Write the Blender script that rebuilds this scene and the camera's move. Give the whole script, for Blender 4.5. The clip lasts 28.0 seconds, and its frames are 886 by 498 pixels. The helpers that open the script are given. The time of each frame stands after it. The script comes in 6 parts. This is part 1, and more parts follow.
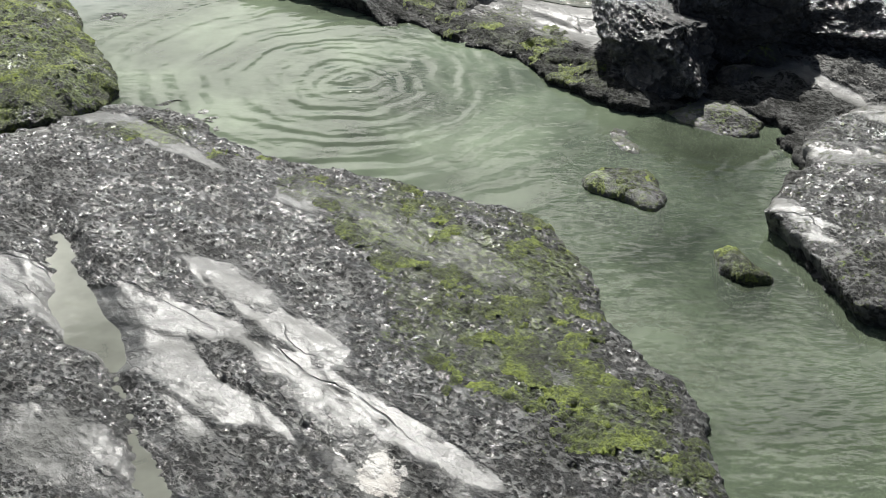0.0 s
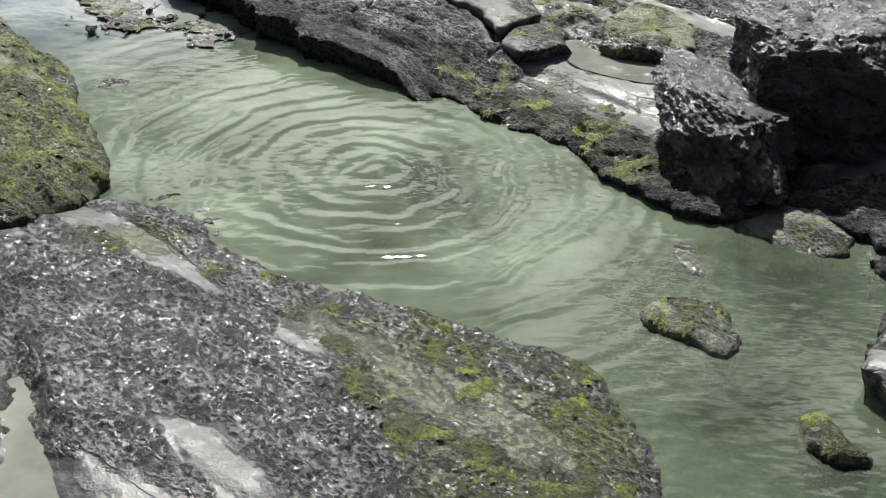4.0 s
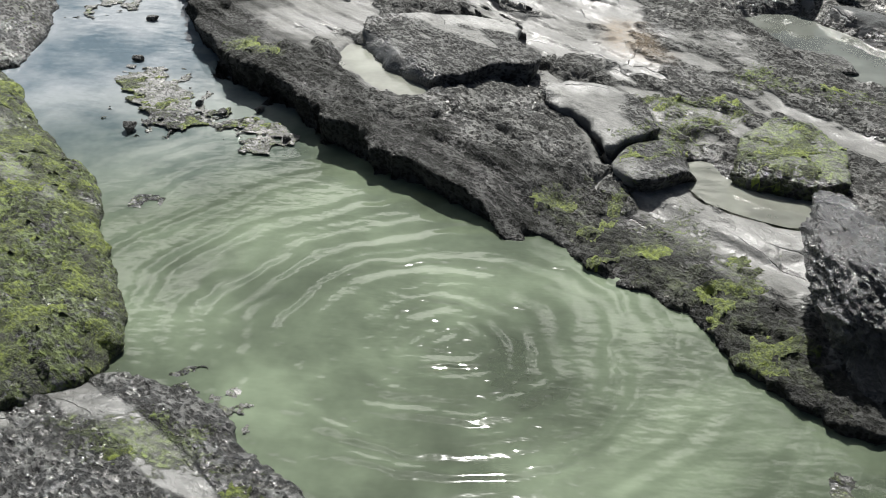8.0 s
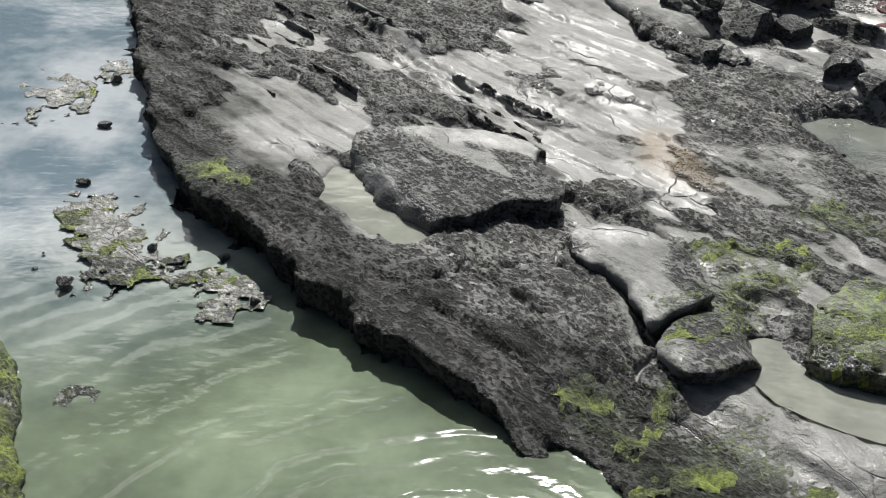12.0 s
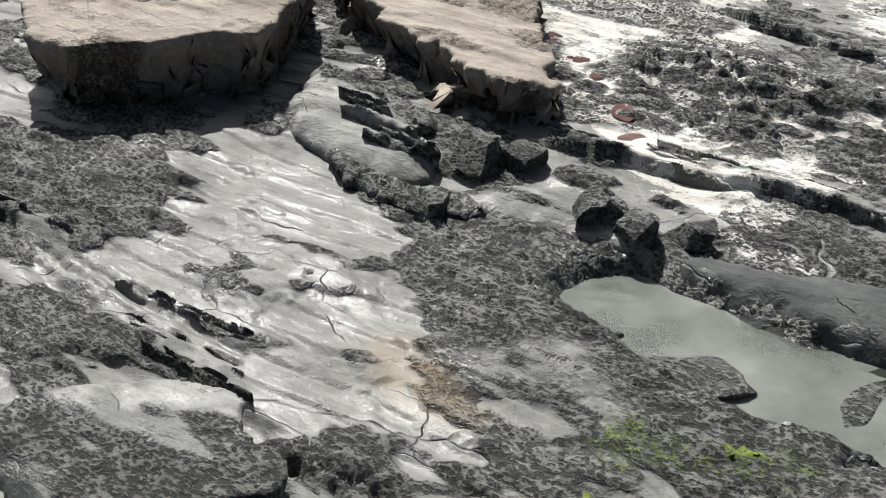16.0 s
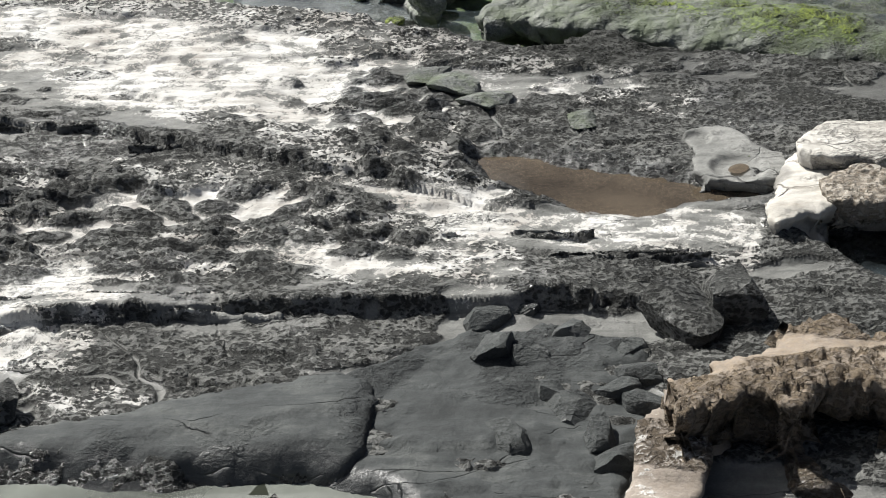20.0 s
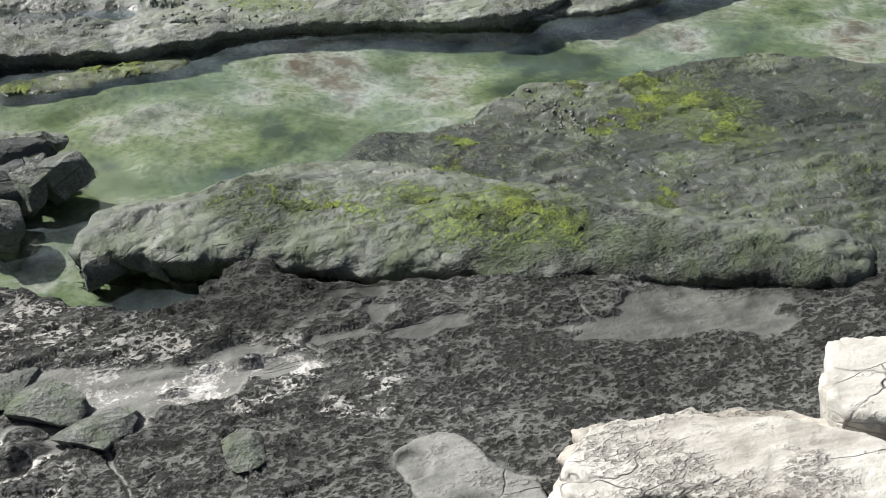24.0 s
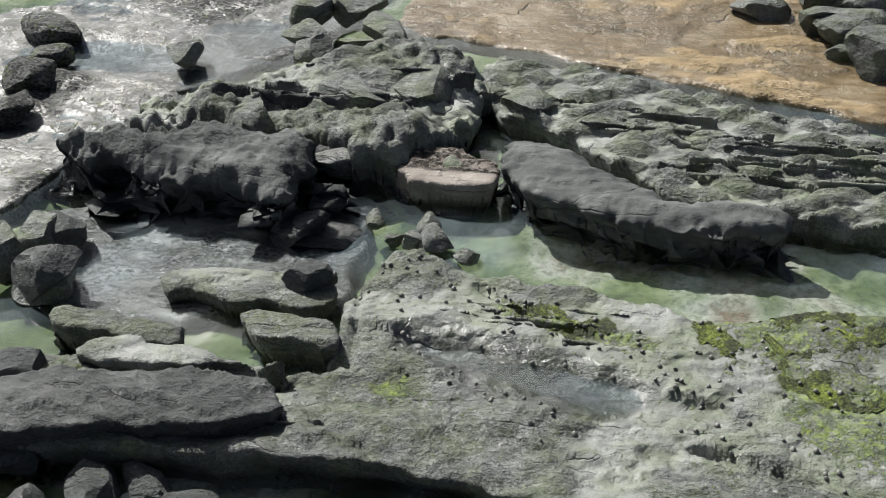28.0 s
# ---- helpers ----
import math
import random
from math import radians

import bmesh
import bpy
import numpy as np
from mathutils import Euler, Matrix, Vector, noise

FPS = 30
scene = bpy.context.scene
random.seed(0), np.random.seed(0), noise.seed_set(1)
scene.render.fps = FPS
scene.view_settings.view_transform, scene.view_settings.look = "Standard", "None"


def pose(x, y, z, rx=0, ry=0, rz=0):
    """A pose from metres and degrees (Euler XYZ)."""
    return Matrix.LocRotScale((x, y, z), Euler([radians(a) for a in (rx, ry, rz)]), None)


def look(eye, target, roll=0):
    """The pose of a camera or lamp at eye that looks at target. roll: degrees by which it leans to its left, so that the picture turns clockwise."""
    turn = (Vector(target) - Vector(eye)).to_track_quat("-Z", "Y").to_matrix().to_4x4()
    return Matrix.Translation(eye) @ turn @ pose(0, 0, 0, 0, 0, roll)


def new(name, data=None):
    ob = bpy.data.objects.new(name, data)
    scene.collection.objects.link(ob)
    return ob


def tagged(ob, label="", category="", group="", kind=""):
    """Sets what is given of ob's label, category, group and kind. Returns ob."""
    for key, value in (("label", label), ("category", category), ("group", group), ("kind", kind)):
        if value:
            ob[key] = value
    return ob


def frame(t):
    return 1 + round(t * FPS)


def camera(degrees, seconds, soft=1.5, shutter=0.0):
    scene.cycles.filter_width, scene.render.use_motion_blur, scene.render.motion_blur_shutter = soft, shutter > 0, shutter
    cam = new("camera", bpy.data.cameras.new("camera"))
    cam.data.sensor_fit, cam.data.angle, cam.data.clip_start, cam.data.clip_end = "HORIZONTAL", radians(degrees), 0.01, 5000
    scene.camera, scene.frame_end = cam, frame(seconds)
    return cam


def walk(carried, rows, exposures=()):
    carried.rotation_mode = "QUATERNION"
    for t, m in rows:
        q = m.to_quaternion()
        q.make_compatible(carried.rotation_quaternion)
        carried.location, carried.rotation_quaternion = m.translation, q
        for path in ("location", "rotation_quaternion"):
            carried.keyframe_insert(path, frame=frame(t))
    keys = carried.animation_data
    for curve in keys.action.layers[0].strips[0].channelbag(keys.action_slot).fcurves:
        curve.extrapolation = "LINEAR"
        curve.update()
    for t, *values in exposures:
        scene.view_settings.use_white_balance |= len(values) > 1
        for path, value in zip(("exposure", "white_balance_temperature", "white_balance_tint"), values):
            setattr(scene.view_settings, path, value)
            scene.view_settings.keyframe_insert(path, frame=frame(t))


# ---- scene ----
# ---- camera ----
cam = camera(35.9, 28.0, soft=1.0)
PATH = [
    (0.0, (-0.000, -0.000, 8.432), (0.000, 12.933, 0.833), 0.19),
    (0.5, (0.046, 0.156, 8.375), (0.033, 13.103, 0.801), 0.33),
    (1.0, (0.113, 0.394, 8.344), (0.060, 13.351, 0.787), 0.16),
    (1.5, (0.117, 0.744, 8.370), (-0.090, 13.692, 0.799), 0.20),
    (2.0, (0.077, 1.156, 8.451), (-0.284, 14.071, 0.831), 0.25),
    (2.5, (0.127, 1.620, 8.453), (-0.303, 14.530, 0.828), 0.31),
    (4.5, (0.113, 3.742, 8.470), (-0.462, 16.635, 0.825), 0.31),
    (5.0, (0.086, 4.325, 8.450), (-0.702, 17.209, 0.808), 0.34),
    (5.5, (0.077, 4.893, 8.439), (-0.880, 17.764, 0.795), 0.28),
    (6.0, (0.047, 5.417, 8.427), (-0.943, 18.287, 0.787), 0.31),
    (6.5, (-0.012, 5.924, 8.421), (-1.043, 18.790, 0.780), 0.34),
    (7.0, (-0.048, 6.414, 8.408), (-1.205, 19.276, 0.777), 0.35),
    (7.5, (-0.070, 6.860, 8.415), (-1.392, 19.707, 0.785), 0.35),
    (8.0, (-0.092, 7.297, 8.405), (-1.582, 20.130, 0.782), 0.35),
    (8.5, (-0.167, 7.741, 8.426), (-1.778, 20.549, 0.786), 0.37),
    (9.0, (-0.189, 8.176, 8.427), (-1.982, 20.960, 0.789), 0.22),
    (9.5, (-0.218, 8.605, 8.450), (-2.084, 21.372, 0.802), 0.16),
    (10.0, (-0.251, 9.086, 8.452), (-1.956, 21.882, 0.813), 0.20),
    (10.5, (-0.305, 9.634, 8.451), (-1.889, 22.451, 0.821), 0.21),
    (11.0, (-0.379, 10.196, 8.443), (-1.956, 23.020, 0.822), 0.24),
    (11.5, (-0.464, 10.760, 8.487), (-2.029, 23.569, 0.840), 0.20),
    (13.5, (-0.620, 13.220, 8.604), (-2.099, 26.002, 0.895), -0.59),
    (14.0, (-0.472, 13.762, 8.697), (-0.640, 26.625, 0.982), -0.77),
    (14.5, (-0.662, 14.499, 8.639), (-0.513, 27.373, 0.942), -0.44),
    (15.0, (-0.688, 15.192, 8.636), (0.220, 28.040, 0.949), -0.23),
    (15.5, (-0.726, 15.831, 8.615), (0.697, 28.648, 0.954), -0.18),
    (16.0, (-0.715, 16.463, 8.510), (0.985, 29.292, 0.924), -0.22),
    (16.5, (-0.712, 17.076, 8.463), (1.560, 29.838, 0.915), -0.08),
    (17.0, (-0.663, 17.622, 8.373), (2.370, 30.270, 0.901), -0.20),
    (17.5, (-0.610, 18.138, 8.304), (3.336, 30.567, 0.892), -0.20),
    (18.0, (-0.538, 18.608, 8.293), (4.436, 30.673, 0.898), -0.33),
    (18.5, (-0.439, 18.965, 8.275), (5.530, 30.588, 0.909), -0.52),
    (19.0, (-0.366, 19.194, 8.286), (6.696, 30.183, 0.913), -0.61),
    (19.5, (-0.366, 19.240, 8.296), (7.824, 29.406, 0.908), -0.47),
    (20.0, (-0.364, 19.210, 8.265), (8.787, 28.533, 0.893), -0.46),
    (20.5, (-0.335, 19.202, 8.264), (9.412, 27.887, 0.877), -0.55),
    (22.5, (2.335, 21.507, 8.663), (12.857, 28.926, 0.965), -0.57),
    (23.0, (3.364, 22.378, 8.855), (14.253, 29.184, 1.102), -0.19),
    (23.5, (4.417, 23.124, 8.911), (15.523, 29.560, 1.149), 0.06),
    (24.0, (5.257, 23.812, 8.874), (16.546, 29.960, 1.143), 0.31),
    (24.5, (6.074, 24.474, 8.862), (17.436, 30.491, 1.135), 0.45),
    (25.0, (6.988, 25.158, 8.808), (18.043, 31.731, 1.090), 0.41),
    (25.5, (8.100, 25.943, 8.829), (18.422, 33.584, 1.079), 0.32),
    (26.0, (9.327, 26.831, 8.896), (18.810, 35.438, 1.086), 0.22),
    (26.5, (10.632, 27.823, 8.993), (19.230, 37.234, 1.086), -0.06),
    (27.0, (12.028, 28.834, 9.058), (19.715, 38.938, 1.069), -0.49),
    (27.5, (13.382, 29.900, 9.114), (20.534, 40.323, 1.038), -0.94),
    (28.0, (14.740, 30.948, 9.299), (21.445, 41.575, 1.108), -1.63),
]
walk(cam, [(t, look(e, a, r)) for t, e, a, r in PATH])

# ---- light ----
SUN_EL, SUN_AZ = radians(46), radians(-4)          # azimuth from +y towards +x
world = bpy.data.worlds.new("sky")
scene.world = world
world.use_nodes = True
wn, wl = world.node_tree.nodes, world.node_tree.links
wn.clear()
w_out = wn.new("ShaderNodeOutputWorld")
w_bg = wn.new("ShaderNodeBackground")
w_sky = wn.new("ShaderNodeTexSky")
w_sky.sky_type, w_sky.sun_disc = "NISHITA", False
w_sky.air_density, w_sky.dust_density = 0.6, 0.4
w_sky.sun_elevation, w_sky.sun_rotation = SUN_EL, SUN_AZ
w_tc = wn.new("ShaderNodeTexCoord")
w_map = wn.new("ShaderNodeMapping")
w_map.inputs["Scale"].default_value = (1.0, 1.0, 2.2)
w_cl = wn.new("ShaderNodeTexNoise")
w_cl.inputs["Scale"].default_value, w_cl.inputs["Detail"].default_value = 3.4, 5.0
w_rmp = wn.new("ShaderNodeValToRGB")
w_rmp.color_ramp.elements[0].position, w_rmp.color_ramp.elements[1].position = 0.54, 0.64
w_mix = wn.new("ShaderNodeMixRGB")
w_more = wn.new("ShaderNodeMapRange")               # the cloud is thickest round the sun
w_more.inputs["From Min"].default_value, w_more.inputs["From Max"].default_value = 0.75, 1.0
w_more.inputs["To Min"].default_value, w_more.inputs["To Max"].default_value = 0.0, 0.09
w_dot = wn.new("ShaderNodeVectorMath")
w_dot.operation = "DOT_PRODUCT"
w_dot.inputs[1].default_value = (math.sin(SUN_AZ) * math.cos(SUN_EL), math.cos(SUN_AZ) * math.cos(SUN_EL), math.sin(SUN_EL))
w_glow = wn.new("ShaderNodeValToRGB")              # sunlit cloud: brightest round the sun
w_glow.color_ramp.elements[0].position, w_glow.color_ramp.elements[0].color = 0.6, (0.13, 0.134, 0.142, 1)
w_glow.color_ramp.elements[1].position, w_glow.color_ramp.elements[1].color = 1.0, (1.0, 0.985, 0.95, 1)
w_gain = wn.new("ShaderNodeVectorMath")
w_gain.operation = "SCALE"
w_gain.inputs["Scale"].default_value = 66.0
wl.new(w_tc.outputs["Generated"], w_dot.inputs[0])
wl.new(w_dot.outputs["Value"], w_glow.inputs[0])
wl.new(w_dot.outputs["Value"], w_more.inputs[0])
wl.new(w_glow.outputs[0], w_gain.inputs[0])
wl.new(w_gain.outputs[0], w_mix.inputs[2])
wl.new(w_tc.outputs["Generated"], w_map.inputs[0])
wl.new(w_map.outputs[0], w_cl.inputs["Vector"])
w_sum = wn.new("ShaderNodeMath")
wl.new(w_cl.outputs[0], w_sum.inputs[0])
wl.new(w_more.outputs[0], w_sum.inputs[1])
wl.new(w_sum.outputs[0], w_rmp.inputs[0])
wl.new(w_rmp.outputs[0], w_mix.inputs[0])
wl.new(w_sky.outputs[0], w_mix.inputs[1])
wl.new(w_mix.outputs[0], w_bg.inputs[0])
wl.new(w_bg.outputs[0], w_out.inputs[0])
w_bg.inputs[1].default_value = 0.032
sun = new("sun", bpy.data.lights.new("sun", "SUN"))
sun.data.energy, sun.data.angle, sun.data.color = 5.0, radians(0.6), (1.0, 0.985, 0.94)
sun_dir = Vector((math.sin(SUN_AZ) * math.cos(SUN_EL), math.cos(SUN_AZ) * math.cos(SUN_EL), math.sin(SUN_EL)))
sun.matrix_world = look(tuple(sun_dir * 60), (0, 0, 0))
scene.view_settings.exposure = 0.62


# ---- materials ----
def nodes(name):
    m = bpy.data.materials.new(name)
    m.use_nodes = True
    nt = m.node_tree
    nt.nodes.clear()
    return m, nt, nt.nodes.new("ShaderNodeOutputMaterial")


def nd(nt, kind, **props):
    n = nt.nodes.new("ShaderNode" + kind)
    for k, v in props.items():
        n.inputs[k].default_value = v
    return n


def noise_tex(nt, vec, scale, detail=4.0, rough=0.55):
    n = nd(nt, "TexNoise", Scale=scale, Detail=detail, Roughness=rough)
    nt.links.new(vec, n.inputs["Vector"])
    return n.outputs[0]


def ramp(nt, fac, *stops):
    r = nt.nodes.new("ShaderNodeValToRGB")
    els = r.color_ramp.elements
    while len(els) < len(stops):
        els.new(0.5)
    for e, (p, c) in zip(els, stops):
        e.position = p
        e.color = (*c, 1) if len(c) == 3 else c
    nt.links.new(fac, r.inputs[0])
    return r.outputs[0]


def grey(v):
    return (v, v, v)


def mixc(nt, fac, a, b):
    m = nt.nodes.new("ShaderNodeMixRGB")
    for sock, v in zip(m.inputs, (fac, a, b)):
        if isinstance(v, (int, float)):
            sock.default_value = v
        elif isinstance(v, tuple):
            sock.default_value = (*v, 1)
        else:
            nt.links.new(v, sock)
    return m.outputs[0]


def calc(nt, op, a, b=0.0, clamp=False):
    m = nt.nodes.new("ShaderNodeMath")
    m.operation, m.use_clamp = op, clamp
    for sock, v in zip(m.inputs, (a, b)):
        if isinstance(v, (int, float)):
            sock.default_value = v
        else:
            nt.links.new(v, sock)
    return m.outputs[0]


def attr(nt, name):
    a = nt.nodes.new("ShaderNodeAttribute")
    a.attribute_name = name
    return a.outputs["Fac"]


def rock_material(name, dark, mid, pale, rough=(0.35, 0.75), pit=1.0, pit_scale=19.0, stain=0.0, speck=0.5, dimple=0.0, comb=0.8):
    """Sea-worn rock: smooth striated beds and honeycombed patches, with algae, mud, droppings and wet film from the mesh's own masks."""
    m, nt, out = nodes(name)
    ln = nt.links
    pos = nt.nodes.new("ShaderNodeNewGeometry").outputs["Position"]
    big = noise_tex(nt, pos, 0.9, 6, 0.6)
    fine = noise_tex(nt, pos, 14, 8, 0.68)
    grain = noise_tex(nt, pos, 75, 4, 0.65)

    def bedded(stretch):
        mp = nd(nt, "Mapping", Rotation=(0, 0, radians(-44)), Scale=(stretch, 1.0, 1.0))
        mp.vector_type = "TEXTURE"
        ln.new(pos, mp.inputs[0])
        return mp.outputs[0]

    def moved(vec, scale, amount):
        wob = nd(nt, "TexNoise", Scale=scale, Detail=3.0)
        ln.new(pos, wob.inputs["Vector"])
        sc = nt.nodes.new("ShaderNodeVectorMath")
        sc.operation = "SCALE"
        sc.inputs["Scale"].default_value = amount
        ln.new(wob.outputs[1], sc.inputs[0])
        add = nt.nodes.new("ShaderNodeVectorMath")
        add.operation = "ADD"
        ln.new(vec, add.inputs[0])
        ln.new(sc.outputs[0], add.inputs[1])
        return add.outputs[0]

    along, thin, far_ = bedded(1.6), bedded(9.0), bedded(4.0)
    streak = noise_tex(nt, along, 3.2, 6, 0.62)
    lines_ = noise_tex(nt, thin, 9.0, 5, 0.6)
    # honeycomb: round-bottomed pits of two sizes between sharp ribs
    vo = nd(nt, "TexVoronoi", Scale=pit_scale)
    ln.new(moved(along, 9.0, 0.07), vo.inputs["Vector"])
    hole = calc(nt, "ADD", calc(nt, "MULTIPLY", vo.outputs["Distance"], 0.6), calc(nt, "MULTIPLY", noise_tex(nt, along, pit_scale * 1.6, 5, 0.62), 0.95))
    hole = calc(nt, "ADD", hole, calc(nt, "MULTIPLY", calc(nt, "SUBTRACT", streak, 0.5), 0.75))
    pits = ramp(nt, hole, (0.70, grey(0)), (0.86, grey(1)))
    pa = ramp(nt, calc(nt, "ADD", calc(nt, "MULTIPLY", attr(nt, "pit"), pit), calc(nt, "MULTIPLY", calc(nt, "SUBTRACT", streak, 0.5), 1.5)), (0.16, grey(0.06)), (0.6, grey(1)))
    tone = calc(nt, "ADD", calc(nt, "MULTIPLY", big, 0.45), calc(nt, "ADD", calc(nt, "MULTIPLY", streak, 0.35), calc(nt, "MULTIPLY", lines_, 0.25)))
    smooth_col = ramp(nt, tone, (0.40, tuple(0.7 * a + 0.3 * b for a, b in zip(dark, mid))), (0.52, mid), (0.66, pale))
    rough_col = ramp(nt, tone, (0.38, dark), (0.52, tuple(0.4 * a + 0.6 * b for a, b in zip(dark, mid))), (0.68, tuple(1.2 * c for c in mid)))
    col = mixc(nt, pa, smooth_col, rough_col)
    # pit floors darkened in the colour, for the shade that bump cannot cast
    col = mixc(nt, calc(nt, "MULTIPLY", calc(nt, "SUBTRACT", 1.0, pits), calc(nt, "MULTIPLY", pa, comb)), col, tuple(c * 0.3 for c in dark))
    # joints and hairline cracks
    shifted = moved(far_, 1.3, 0.3)
    lines = None
    for scale_, width_ in ((0.5, 0.006), (1.1, 0.006)):
        ve = nd(nt, "TexVoronoi", Scale=scale_)
        ve.feature = "DISTANCE_TO_EDGE"
        ln.new(shifted, ve.inputs["Vector"])
        one = ramp(nt, ve.outputs["Distance"], (0.0, grey(0)), (width_, grey(1)))
        lines = one if lines is None else calc(nt, "MULTIPLY", lines, one)
    cut = calc(nt, "MULTIPLY", calc(nt, "SUBTRACT", 1.0, lines), ramp(nt, big, (0.48, grey(0.0)), (0.62, grey(0.85))))
    col = mixc(nt, cut, col, tuple(c * 0.3 for c in dark))
    hs = nt.nodes.new("ShaderNodeHueSaturation")
    ln.new(col, hs.inputs["Color"])
    some = calc(nt, "MULTIPLY", calc(nt, "SUBTRACT", noise_tex(nt, pos, 46, 4, 0.7), 0.5), calc(nt, "ADD", calc(nt, "MULTIPLY", pa, 2.6 * speck), 1.5 * speck))
    ln.new(calc(nt, "ADD", some, 1.0), hs.inputs["Value"])
    col = hs.outputs[0]
    if stain:
        col = mixc(nt, calc(nt, "MULTIPLY", ramp(nt, noise_tex(nt, pos, 1.7, 6, 0.7), (0.42, grey(0)), (0.62, grey(1))), stain), col, (0.10, 0.135, 0.05))
    # mud, droppings, algae
    br = calc(nt, "MULTIPLY", attr(nt, "brown"), ramp(nt, fine, (0.3, grey(0.3)), (0.65, grey(1))), True)
    col = mixc(nt, br, col, (0.29, 0.225, 0.155))
    wm = calc(nt, "ADD", attr(nt, "white"), calc(nt, "MULTIPLY", calc(nt, "SUBTRACT", fine, 0.5), 1.5))
    wm = calc(nt, "ADD", wm, calc(nt, "MULTIPLY", calc(nt, "SUBTRACT", noise_tex(nt, pos, 42, 4, 0.7), 0.5), 0.9))
    wm = calc(nt, "ADD", wm, calc(nt, "MULTIPLY", calc(nt, "SUBTRACT", streak, 0.54), 2.6))
    wm = calc(nt, "MULTIPLY", ramp(nt, calc(nt, "SUBTRACT", wm, calc(nt, "MULTIPLY", calc(nt, "SUBTRACT", 1.0, pits), calc(nt, "MULTIPLY", pa, 0.9))), (0.42, grey(0)), (0.60, grey(1))), ramp(nt, attr(nt, "white"), (0.04, grey(0)), (0.3, grey(1))))
    wcol = ramp(nt, tone, (0.42, (0.33, 0.305, 0.275)), (0.6, (0.57, 0.56, 0.535)))
    col = mixc(nt, wm, col, wcol)
    mfac = calc(nt, "ADD", attr(nt, "moss"), calc(nt, "MULTIPLY", calc(nt, "SUBTRACT", fine, 0.5), 1.7))
    mfac = calc(nt, "ADD", mfac, calc(nt, "MULTIPLY", calc(nt, "SUBTRACT", noise_tex(nt, pos, 3.2, 4, 0.6), 0.5), 0.9))
    mfac = ramp(nt, mfac, (0.40, grey(0)), (0.62, grey(1)))
    mcol = ramp(nt, noise_tex(nt, pos, 7, 7, 0.75), (0.32, (0.028, 0.036, 0.012)), (0.50, (0.10, 0.14, 0.026)), (0.68, (0.23, 0.31, 0.045)))
    col = mixc(nt, calc(nt, "MULTIPLY", mfac, calc(nt, "ADD", calc(nt, "MULTIPLY", pits, 0.5), 0.38)), col, mcol)
    # dark weed, taken near black so it also carries shade of the platform face
    col = mixc(nt, calc(nt, "MULTIPLY", attr(nt, "weed"), ramp(nt, streak, (0.36, grey(0.97)), (0.66, grey(0.68)))), col, (0.014, 0.015, 0.012))
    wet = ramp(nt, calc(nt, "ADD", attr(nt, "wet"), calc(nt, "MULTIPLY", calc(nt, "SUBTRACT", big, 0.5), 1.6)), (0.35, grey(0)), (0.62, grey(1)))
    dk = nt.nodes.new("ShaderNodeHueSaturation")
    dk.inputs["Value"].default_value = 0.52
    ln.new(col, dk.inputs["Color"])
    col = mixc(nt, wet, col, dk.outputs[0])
    wet = calc(nt, "MULTIPLY", wet, calc(nt, "SUBTRACT", 1.0, calc(nt, "MULTIPLY", attr(nt, "weed"), 0.7)))
    # cavity occlusion put into the gloss: it drops inside the pits
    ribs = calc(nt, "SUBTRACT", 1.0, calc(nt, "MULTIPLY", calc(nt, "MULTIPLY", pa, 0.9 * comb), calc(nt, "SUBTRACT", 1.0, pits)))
    b = nt.nodes.new("ShaderNodeBsdfPrincipled")
    ln.new(calc(nt, "ADD", calc(nt, "MULTIPLY", ribs, 0.42), 0.06), b.inputs["Specular IOR Level"])
    ln.new(col, b.inputs["Base Color"])
    rr = ramp(nt, wet, (0.0, grey(rough[1])), (1.0, grey(rough[0])))
    rr = mixc(nt, calc(nt, "MULTIPLY", mfac, 0.6), rr, grey(0.6))
    ln.new(calc(nt, "ADD", rr, calc(nt, "MULTIPLY", calc(nt, "SUBTRACT", fine, 0.5), 0.3)), b.inputs["Roughness"])
    # relief: deep in the honeycomb, shallow and striated on the smooth beds
    hgt = calc(nt, "MULTIPLY", fine, calc(nt, "ADD", calc(nt, "MULTIPLY", pa, 0.035), 0.012))
    hgt = calc(nt, "SUBTRACT", hgt, calc(nt, "MULTIPLY", cut, 0.025))
    hgt = calc(nt, "ADD", hgt, calc(nt, "MULTIPLY", grain, calc(nt, "ADD", calc(nt, "MULTIPLY", pa, 0.007), 0.0025)))
    hgt = calc(nt, "ADD", hgt, calc(nt, "MULTIPLY", lines_, 0.008))
    hgt = calc(nt, "ADD", hgt, calc(nt, "MULTIPLY", noise_tex(nt, along, 4.5, 2, 0.5), 0.03))
    hgt = calc(nt, "ADD", hgt, calc(nt, "MULTIPLY", calc(nt, "MULTIPLY", pits, pa), 0.045 * comb))
    hgt = calc(nt, "ADD", hgt, calc(nt, "MULTIPLY", calc(nt, "MULTIPLY", mfac, noise_tex(nt, pos, 34, 4, 0.65)), 0.025))
    if dimple:
        dv = nd(nt, "TexVoronoi", Scale=6.0)
        dv.feature = "SMOOTH_F1"
        ln.new(moved(along, 4.0, 0.2), dv.inputs["Vector"])
        hgt = calc(nt, "ADD", hgt, calc(nt, "MULTIPLY", dv.outputs["Distance"], dimple))
    bp = nd(nt, "Bump", Strength=1.0, Distance=1.0)
    ln.new(hgt, bp.inputs["Height"])
    ln.new(bp.outputs[0], b.inputs["Normal"])
    film = nd(nt, "Bump", Strength=0.5, Distance=1.0)
    ln.new(hgt, film.inputs["Height"])
    ln.new(film.outputs[0], b.inputs["Coat Normal"])
